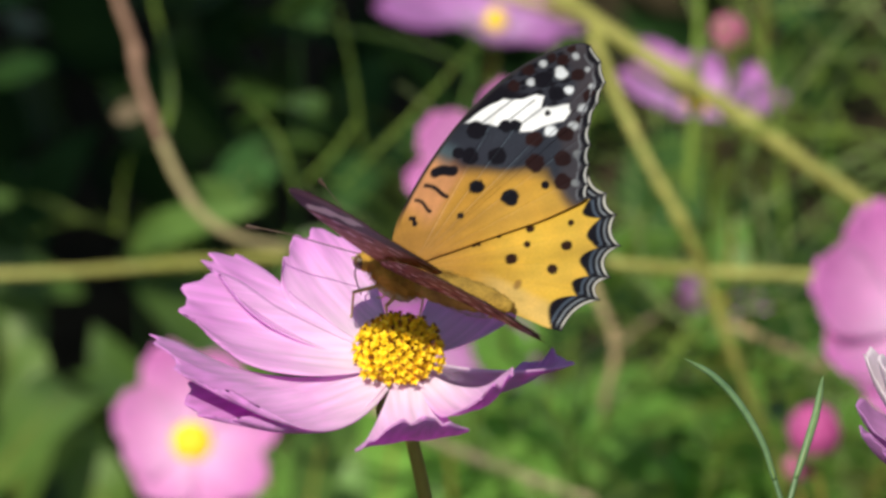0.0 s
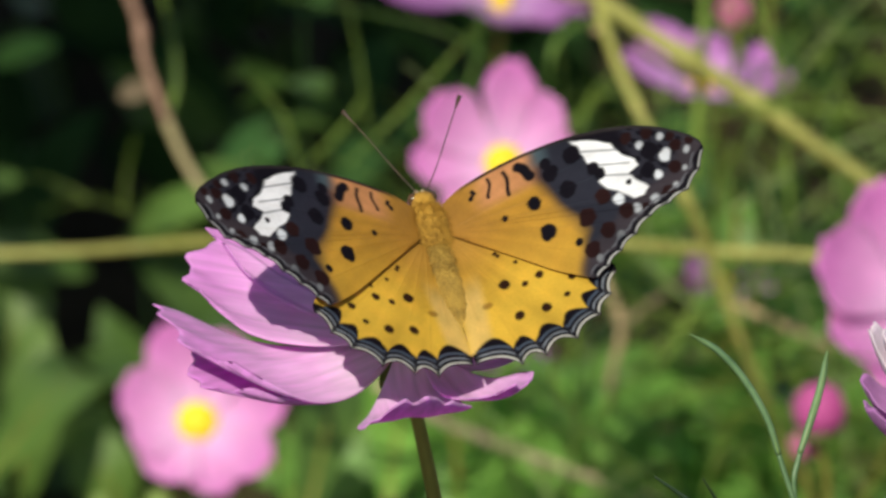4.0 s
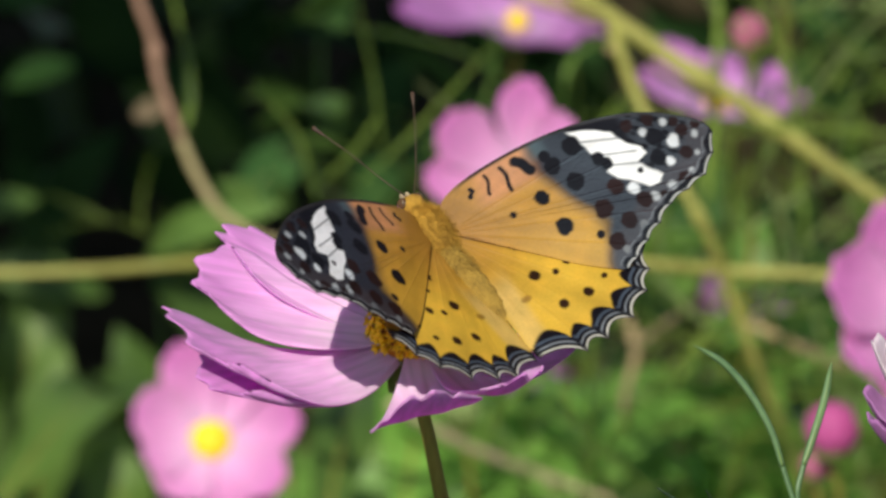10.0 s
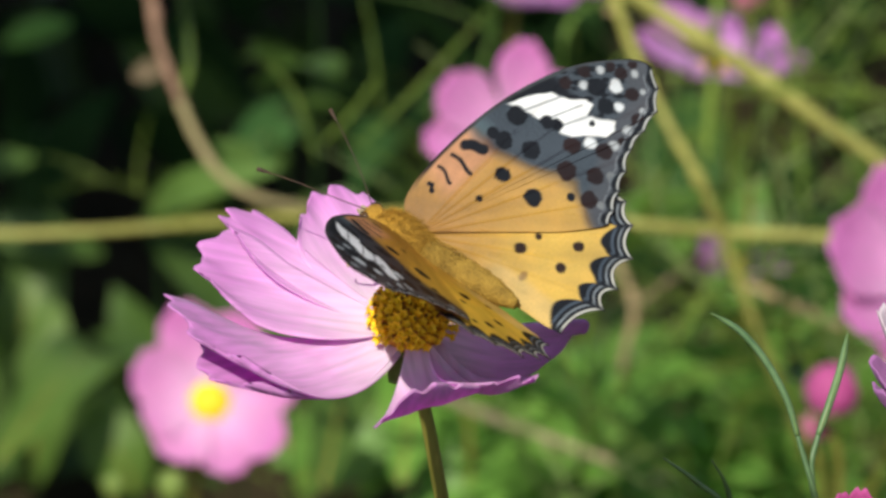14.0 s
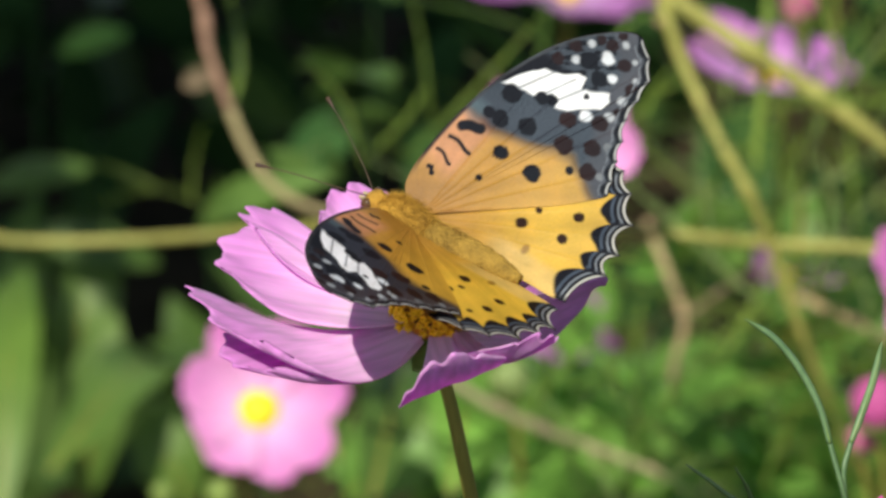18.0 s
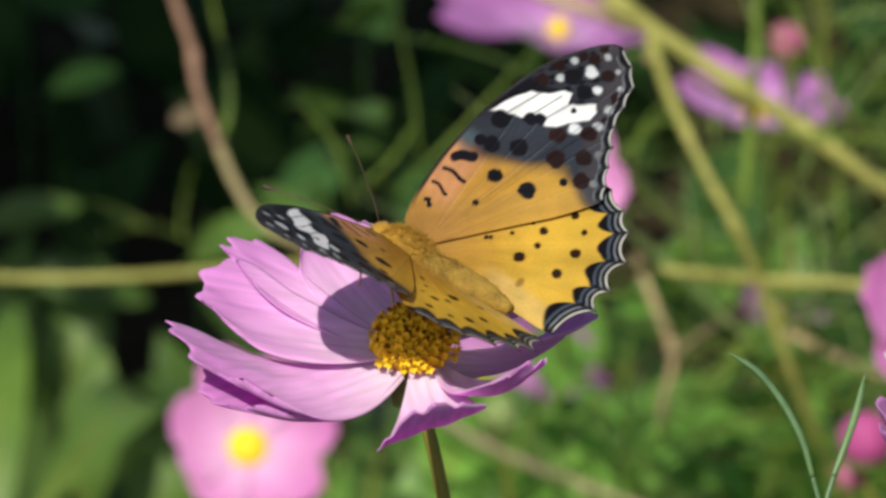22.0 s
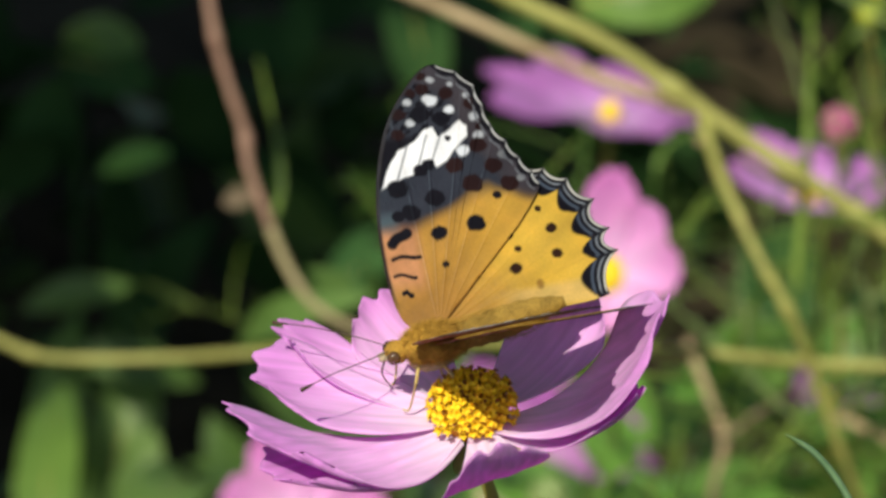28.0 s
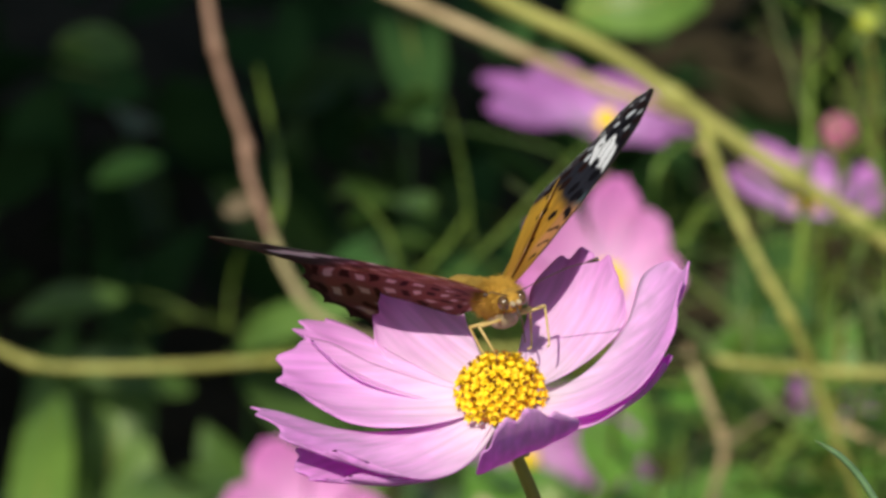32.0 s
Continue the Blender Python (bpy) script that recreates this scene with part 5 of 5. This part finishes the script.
def motions():
    walk(flower, [
        (0.0, pose(0.00044, -0.00102, 0.74760, 17.52, -0.23, -1.92)),
        (0.5, pose(0.00028, -0.00102, 0.74759, 17.39, -0.05, -1.99)),
        (1.0, pose(0.00010, -0.00102, 0.74759, 17.26, 0.13, -2.06)),
        (1.5, pose(0.00041, -0.00084, 0.74802, 17.07, -0.12, -1.94)),
        (2.0, pose(0.00078, -0.00067, 0.74846, 16.87, -0.38, -1.82)),
        (2.5, pose(0.00086, -0.00064, 0.74853, 17.54, -0.43, -1.84)),
        (3.0, pose(0.00092, -0.00059, 0.74864, 18.22, -0.47, -1.86)),
        (3.5, pose(0.00032, -0.00067, 0.74843, 18.52, -0.22, -1.99)),
        (5.5, pose(0.00044, -0.00108, 0.74751, 19.75, 0.80, -2.50)),
        (6.0, pose(0.00048, -0.00118, 0.74729, 20.07, 1.04, -2.63)),
        (6.5, pose(0.00063, -0.00114, 0.74740, 20.09, 1.34, -2.77)),
        (7.0, pose(0.00077, -0.00110, 0.74750, 20.11, 1.63, -2.90)),
        (7.5, pose(0.00064, -0.00063, 0.74858, 20.36, 1.07, -2.66)),
        (8.0, pose(0.00053, -0.00017, 0.74963, 20.60, 0.51, -2.43)),
        (8.5, pose(0.00065, -0.00001, 0.75002, 20.28, 0.10, -2.23)),
        (9.0, pose(0.00077, 0.00015, 0.75040, 19.96, -0.29, -2.04)),
        (9.5, pose(0.00097, -0.00013, 0.74974, 19.18, -0.05, -2.10)),
        (10.0, pose(0.00117, -0.00040, 0.74909, 18.39, 0.20, -2.14)),
        (10.5, pose(0.00091, -0.00101, 0.74763, 19.03, 0.95, -2.48)),
        (11.0, pose(0.00061, -0.00161, 0.74617, 19.69, 1.68, -2.82)),
        (11.5, pose(0.00035, -0.00177, 0.74578, 20.50, 1.99, -2.99)),
        (12.0, pose(0.00010, -0.00195, 0.74541, 21.32, 2.29, -3.18)),
        (12.5, pose(0.00044, -0.00203, 0.74525, 21.28, 2.06, -3.09)),
        (13.0, pose(0.00075, -0.00213, 0.74507, 21.25, 1.82, -3.01)),
        (13.5, pose(0.00064, -0.00186, 0.74568, 20.66, 1.60, -2.87)),
        (14.0, pose(0.00050, -0.00161, 0.74629, 20.09, 1.36, -2.76)),
        (14.5, pose(0.00041, -0.00147, 0.74660, 19.78, 1.19, -2.67)),
        (16.5, pose(0.00012, -0.00090, 0.74790, 18.49, 0.54, -2.32)),
        (17.0, pose(0.00005, -0.00076, 0.74821, 18.15, 0.39, -2.23)),
        (17.5, pose(0.00011, -0.00066, 0.74845, 17.58, -0.08, -2.00)),
        (18.0, pose(0.00016, -0.00056, 0.74869, 17.00, -0.56, -1.77)),
        (18.5, pose(0.00005, -0.00047, 0.74892, 16.80, -0.69, -1.71)),
        (19.0, pose(-0.00004, -0.00037, 0.74914, 16.60, -0.83, -1.64)),
        (19.5, pose(0.00014, -0.00042, 0.74903, 16.54, -0.87, -1.62)),
        (20.0, pose(0.00035, -0.00046, 0.74892, 16.49, -0.91, -1.59)),
        (20.5, pose(0.00054, -0.00046, 0.74893, 17.10, -0.57, -1.76)),
        (21.0, pose(0.00072, -0.00044, 0.74895, 17.71, -0.23, -1.92)),
        (21.5, pose(0.00034, -0.00056, 0.74867, 18.24, -0.09, -2.00)),
        (22.0, pose(-0.00005, -0.00067, 0.74839, 18.77, 0.05, -2.08)),
        (22.5, pose(-0.00023, -0.00058, 0.74860, 18.49, -0.45, -1.86)),
        (23.0, pose(-0.00040, -0.00049, 0.74880, 18.21, -0.95, -1.63)),
        (23.5, pose(0.00000, -0.00041, 0.74900, 18.06, -0.87, -1.65)),
        (24.0, pose(0.00039, -0.00033, 0.74919, 17.91, -0.80, -1.67)),
        (24.5, pose(0.00068, -0.00034, 0.74916, 17.99, -0.70, -1.71)),
        (25.0, pose(0.00096, -0.00035, 0.74914, 18.07, -0.60, -1.76)),
        (25.5, pose(0.00048, -0.00021, 0.74949, 17.65, -1.67, -1.30)),
        (26.0, pose(0.00000, -0.00006, 0.74984, 17.22, -2.74, -0.85)),
        (26.5, pose(0.00002, -0.00001, 0.74997, 17.23, -3.02, -0.74)),
        (28.5, pose(-0.00008, 0.00017, 0.75044, 17.24, -4.13, -0.30)),
        (29.0, pose(-0.00011, 0.00022, 0.75055, 17.24, -4.41, -0.18)),
        (29.5, pose(0.00002, 0.00046, 0.75115, 17.24, -4.78, -0.04)),
        (30.0, pose(0.00017, 0.00069, 0.75175, 17.24, -5.16, 0.11)),
        (30.5, pose(-0.00015, 0.00101, 0.75255, 17.23, -5.99, 0.44)),
        (31.0, pose(-0.00047, 0.00133, 0.75335, 17.22, -6.83, 0.77)),
        (31.5, pose(-0.00033, 0.00133, 0.75336, 17.20, -7.48, 1.03)),
        (32.0, pose(-0.00018, 0.00134, 0.75339, 17.19, -8.13, 1.29)),
    ])
    for p, turns in ((main_petals[5], PRESS_A), (main_petals[6], PRESS_C), (main_petals[7], PRESS_B)):
        rest = p.matrix_basis.copy()
        walk(p, [(t, rest @ pose(0, 0, 0, a, b, c)) for t, a, b, c in turns])
    walk(butterfly, [
        (0.0, pose(0.00158, 0.00283, 0.75890, 9.79, -4.82, 52.12)),
        (0.5, pose(0.00330, 0.00290, 0.75974, 19.61, -12.68, 47.11)),
        (1.0, pose(0.00412, 0.00264, 0.75802, 14.60, -12.15, 39.15)),
        (1.5, pose(0.00413, 0.00505, 0.75959, 21.05, -9.89, 37.93)),
        (2.0, pose(0.00559, 0.00686, 0.76009, 20.00, -3.56, 28.10)),
        (2.5, pose(0.00446, 0.00696, 0.75801, 30.79, -9.82, 8.29)),
        (3.0, pose(0.00547, 0.00809, 0.76010, 26.23, -2.45, 16.36)),
        (3.5, pose(0.00481, 0.00675, 0.76050, 30.57, -4.41, 14.18)),
        (5.5, pose(0.00832, 0.00136, 0.75520, 34.22, 10.86, 4.30)),
        (6.0, pose(0.00995, -0.00009, 0.75567, 38.51, 14.72, 2.05)),
        (6.5, pose(0.00983, 0.00120, 0.75611, 34.14, 11.36, -0.48)),
        (7.0, pose(0.00744, 0.00483, 0.75860, 36.47, 3.36, 9.98)),
        (7.5, pose(0.00676, 0.00693, 0.75985, 34.19, -0.12, 15.27)),
        (8.0, pose(0.00607, 0.00721, 0.76055, 26.16, 5.31, 23.09)),
        (8.5, pose(0.00576, 0.00633, 0.76075, 30.18, -2.09, 30.93)),
        (9.0, pose(0.00508, 0.00611, 0.76175, 26.80, -0.32, 33.46)),
        (9.5, pose(0.00514, 0.00534, 0.75974, 24.90, -6.27, 31.44)),
        (10.0, pose(0.00512, 0.00613, 0.76078, 34.90, -5.22, 33.25)),
        (10.5, pose(0.00386, 0.00684, 0.75947, 35.08, -7.05, 33.49)),
        (11.0, pose(0.00252, 0.00554, 0.75752, 34.63, -12.61, 36.68)),
        (11.5, pose(0.00118, 0.00447, 0.75748, 32.83, -12.92, 39.67)),
        (12.0, pose(0.00059, 0.00303, 0.75698, 29.77, -14.37, 48.44)),
        (12.5, pose(0.00050, 0.00156, 0.75737, 23.19, -13.12, 52.88)),
        (13.0, pose(0.00154, -0.00126, 0.75597, 32.45, -16.37, 50.64)),
        (13.5, pose(0.00038, -0.00090, 0.75731, 27.61, -15.35, 54.11)),
        (14.0, pose(0.00030, 0.00030, 0.75823, 26.85, -11.98, 52.06)),
        (14.5, pose(0.00076, 0.00049, 0.75811, 31.50, -15.86, 49.85)),
        (16.5, pose(-0.00114, 0.00256, 0.75940, 26.67, -16.58, 50.16)),
        (17.0, pose(-0.00123, 0.00444, 0.75878, 21.57, -14.03, 52.97)),
        (17.5, pose(-0.00150, 0.00548, 0.76015, 27.75, -17.67, 48.65)),
        (18.0, pose(-0.00293, 0.00661, 0.75923, 23.55, -16.95, 52.21)),
        (18.5, pose(-0.00217, 0.00859, 0.75946, 22.90, -17.04, 50.29)),
        (19.0, pose(-0.00047, 0.01035, 0.76103, 27.07, -12.10, 41.07)),
        (19.5, pose(0.00090, 0.01116, 0.76042, 30.04, -13.32, 37.87)),
        (20.0, pose(0.00434, 0.01122, 0.76061, 28.14, -1.62, 33.42)),
        (20.5, pose(0.00253, 0.01039, 0.75976, 31.63, -14.29, 33.81)),
        (21.0, pose(0.00220, 0.00970, 0.75997, 25.59, -5.47, 40.58)),
        (21.5, pose(-0.00126, 0.00822, 0.75955, 21.62, -16.38, 46.39)),
        (22.0, pose(-0.00009, 0.00633, 0.75971, 18.82, -9.72, 45.50)),
        (22.5, pose(-0.00332, 0.00566, 0.75875, 15.03, -21.87, 61.82)),
        (23.0, pose(-0.00369, 0.00583, 0.75940, 18.36, -16.58, 67.95)),
        (23.5, pose(-0.00337, 0.00655, 0.75983, 17.93, -17.03, 67.88)),
        (24.0, pose(-0.00305, 0.00704, 0.75985, 20.10, -16.52, 65.33)),
        (24.5, pose(-0.00353, 0.00739, 0.76007, 18.86, -13.77, 65.83)),
        (25.0, pose(-0.00340, 0.00641, 0.75950, 17.07, -18.42, 71.44)),
        (25.5, pose(-0.00309, 0.00604, 0.76036, 5.93, -18.77, 81.06)),
        (26.0, pose(-0.00518, 0.00467, 0.76011, 6.99, -24.56, 90.05)),
        (26.5, pose(-0.00529, 0.00361, 0.75997, -1.44, -20.17, 89.84)),
        (28.5, pose(-0.00393, 0.00336, 0.76049, -1.73, -7.91, 118.77)),
        (29.0, pose(-0.00230, 0.00383, 0.76138, 4.37, -5.07, 131.37)),
        (29.5, pose(-0.00211, 0.00480, 0.76106, 1.25, -3.61, 132.67)),
        (30.0, pose(-0.00207, 0.00759, 0.76256, 13.70, 2.40, 151.59)),
        (30.5, pose(-0.00220, 0.01031, 0.76363, 16.31, 6.08, 170.25)),
        (31.0, pose(-0.00235, 0.01287, 0.76461, 14.02, 8.99, -182.20)),
        (31.5, pose(-0.00166, 0.01144, 0.76450, 21.83, 9.67, -167.44)),
        (32.0, pose(-0.00115, 0.01262, 0.76418, 23.42, 8.78, -156.72)),
    ])
    walk(green_shoot, [(t, pose(0.0604 + dx, -0.0097, 0.7259, 0, lean, 0)) for t, dx, lean in ((0, -0.0026, -2), (3, -0.0026, -2), (9, -0.0026, -2), (13, -0.0016, -1), (19, 0, 0), (32, 0, 0))])
    for side, w in wings:
        s = -1 if side == "right" else 1
        fore = w.name.startswith("fore")
        rows = []
        for t, r, l, gr, gl, hr, hl in FLAPS:
            lift, sweep, more = (r, gr, hr) if side == "right" else (l, gl, hl)
            hinge = pose(-s * 1.2 * MM, 0, 1.0 * MM, 0, s * lift, 0)
            fold = Matrix.Rotation(radians(s * more), 4, Vector((-s * 0.743, -0.669, 0)))
            rows.append((t, hinge @ (pose(0, 0, 0, 0, 0, -s * sweep) if fore else fold)))
        walk(w, rows)


# wing angles above the level of the back: seconds, right, left, the forewings' forward sweep, and the hindwings' fold upwards along the forewings' back edge
FLAPS = [
    (0.0, 43.2, 43.6, -2.2, 3.7, 1.0, 1.1),
    (0.5, 52.9, 51.8, -12.1, -9.3, 7.1, 6.7),
    (1.0, 58.3, 56.6, -7.4, -0.6, 1.8, 1.8),
    (1.5, 46.6, 45.9, -7.4, -4.5, 5.6, 5.3),
    (2.0, 39.3, 40.9, -0.7, 3.9, 2.8, 2.7),
    (2.5, 34.3, 34.1, 2.4, 2.4, 15.5, 11.2),
    (3.0, 32.6, 34.9, 5.7, 10.9, 14.6, 11.9),
    (3.5, 28.2, 28.3, 0.6, 7.0, 14.4, 14.4),
    (5.5, 39.4, 41.5, 1.2, 1.3, 14.6, 11.2),
    (6.0, 29.6, 31.5, 1.3, 0.6, 18.7, 17.4),
    (6.5, 37.7, 37.4, 0.7, -1.0, 8.2, 8.2),
    (7.0, 31.2, 31.7, 2.0, 4.2, 14.6, 14.1),
    (7.5, 27.1, 25.8, 0.7, 0.2, 8.0, 8.0),
    (8.0, 39.6, 39.8, -1.5, -2.2, 4.3, 4.1),
    (8.5, 46.1, 45.6, -1.1, -0.3, 1.8, 1.8),
    (9.0, 45.3, 45.1, -5.1, 0.2, 1.8, 1.8),
    (9.5, 42.0, 41.7, -4.7, -3.4, 7.5, 7.0),
    (10.0, 29.0, 30.2, -3.9, 0.8, 15.4, 14.4),
    (10.5, 32.5, 32.4, -2.6, -1.6, 13.0, 11.7),
    (11.0, 37.4, 37.1, -6.0, -1.9, 9.2, 8.4),
    (11.5, 42.8, 42.4, -9.4, -2.3, 6.2, 5.8),
    (12.0, 33.0, 33.8, -10.6, 0.9, 8.9, 8.3),
    (12.5, 34.8, 35.5, -10.7, -2.3, 6.8, 6.8),
    (13.0, 28.6, 28.1, -9.2, -1.1, 13.0, 14.7),
    (13.5, 31.3, 30.8, -9.3, -2.5, 10.7, 11.3),
    (14.0, 37.1, 38.2, -8.8, -1.6, 4.3, 3.5),
    (14.5, 30.5, 29.8, -10.1, -3.6, 12.2, 12.0),
    (16.5, 23.9, 22.5, -10.3, -4.6, 12.1, 12.3),
    (17.0, 37.2, 37.3, -10.7, -4.8, 9.6, 9.2),
    (17.5, 23.8, 22.5, -10.8, -5.0, 14.1, 14.0),
    (18.0, 32.8, 32.3, -9.0, -1.9, 8.9, 8.3),
    (18.5, 32.5, 32.7, -7.1, -1.8, 6.5, 5.7),
    (19.0, 30.1, 31.9, -5.4, -0.1, 8.3, 6.3),
    (19.5, 23.3, 23.9, -4.7, -3.4, 10.2, 9.2),
    (20.0, 33.5, 37.8, -0.9, 4.6, 8.9, 5.5),
    (20.5, 40.0, 39.6, 0.1, 0.5, 8.0, 7.2),
    (21.0, 47.1, 48.6, 1.0, 4.9, 2.5, 2.5),
    (21.5, 39.9, 40.6, -0.4, -0.1, 8.2, 7.7),
    (22.0, 34.3, 36.3, 1.6, 8.6, 6.9, 6.5),
    (22.5, 44.9, 44.6, -1.8, -1.1, 3.7, 3.6),
    (23.0, 43.5, 43.1, -2.7, -2.2, 1.7, 1.7),
    (23.5, 43.1, 42.3, -3.1, -2.2, 1.7, 1.7),
    (24.0, 37.8, 35.5, -3.6, -3.7, 13.0, 16.2),
    (24.5, 35.6, 35.0, -5.0, -3.8, 1.9, 1.9),
    (25.0, 34.2, 32.7, -4.3, -4.0, 9.9, 12.5),
    (25.5, 40.8, 41.3, -1.9, -1.4, 1.5, 1.5),
    (26.0, 54.2, 53.5, -0.0, -0.4, 2.9, 2.9),
    (26.5, 46.4, 46.6, -2.6, -1.9, 1.9, 1.9),
    (28.5, 37.3, 36.6, -4.1, -2.8, 1.0, 1.1),
    (29.0, 40.9, 39.8, -4.4, -4.7, 2.2, 2.2),
    (29.5, 39.3, 38.6, -4.2, -2.7, 1.0, 1.1),
    (30.0, 37.5, 37.0, 2.3, 2.5, 2.0, 2.0),
    (30.5, 34.4, 34.5, -0.3, -0.3, 2.8, 3.5),
    (31.0, 31.0, 30.0, -6.3, -3.9, 2.0, 2.0),
    (31.5, 25.2, 27.3, 3.6, 4.5, -2.4, -0.2),
    (32.0, 28.9, 31.6, -2.5, -3.1, -16.9, -16.2),
]
# how far the butterfly's weight bends the petals beneath it: seconds, then twist, dip and swing in degrees
PRESS_A = [(0, -78, 42, 34), (1, -78, 42, 34), (3, -90, 26, 32), (5.5, -76, 48, 38), (6.5, -76, 48, 38), (9, -88, 34, 27), (12, -103, 25, 29), (14, -101, 30, 29), (17, -93, 29, 38), (19, -93, 20, 37), (21, -88, 30, 32), (23, -66, 27, 44), (25, -57, 32, 47), (25.5, -30, 10, 24), (26, -6, -8, 2), (28.5, -10, -4, 9), (32, -10, -4, 9)]
PRESS_C = [(0, 14, -9, -20), (1, 18, -9, -17), (3, 5, -9, -31), (5.5, -5, 10, -10), (6.5, -5, 10, -10), (7.5, -5, 3, -16), (9, -4, -3, -21), (12, -10, -9, -29), (14, -15, -7, -31), (17, -15, -13, -32), (19, -15, -12, -30), (21, -15, -14, -30), (23, 4, -12, -12), (25, 8, -12, -12), (25.5, 5, -7, -8), (26, 2, -2, -3), (28.5, -2, -6, 8), (32, -2, -6, 8)]
PRESS_B = [(0, -8, 12, -8), (3, -8, 12, -8), (5.4, -8, 17, -8), (6.6, -8, 14, -8), (7.6, -6, 10, -6), (9, -2, 11, -4), (14, 2, 9, 0), (19, 6, 7, 2), (23, 3, 11, 0), (25, 1, 12, -1), (28, 0, 5, 0), (31, 0, 0, 0), (32, 0, 0, 0)]
motions()
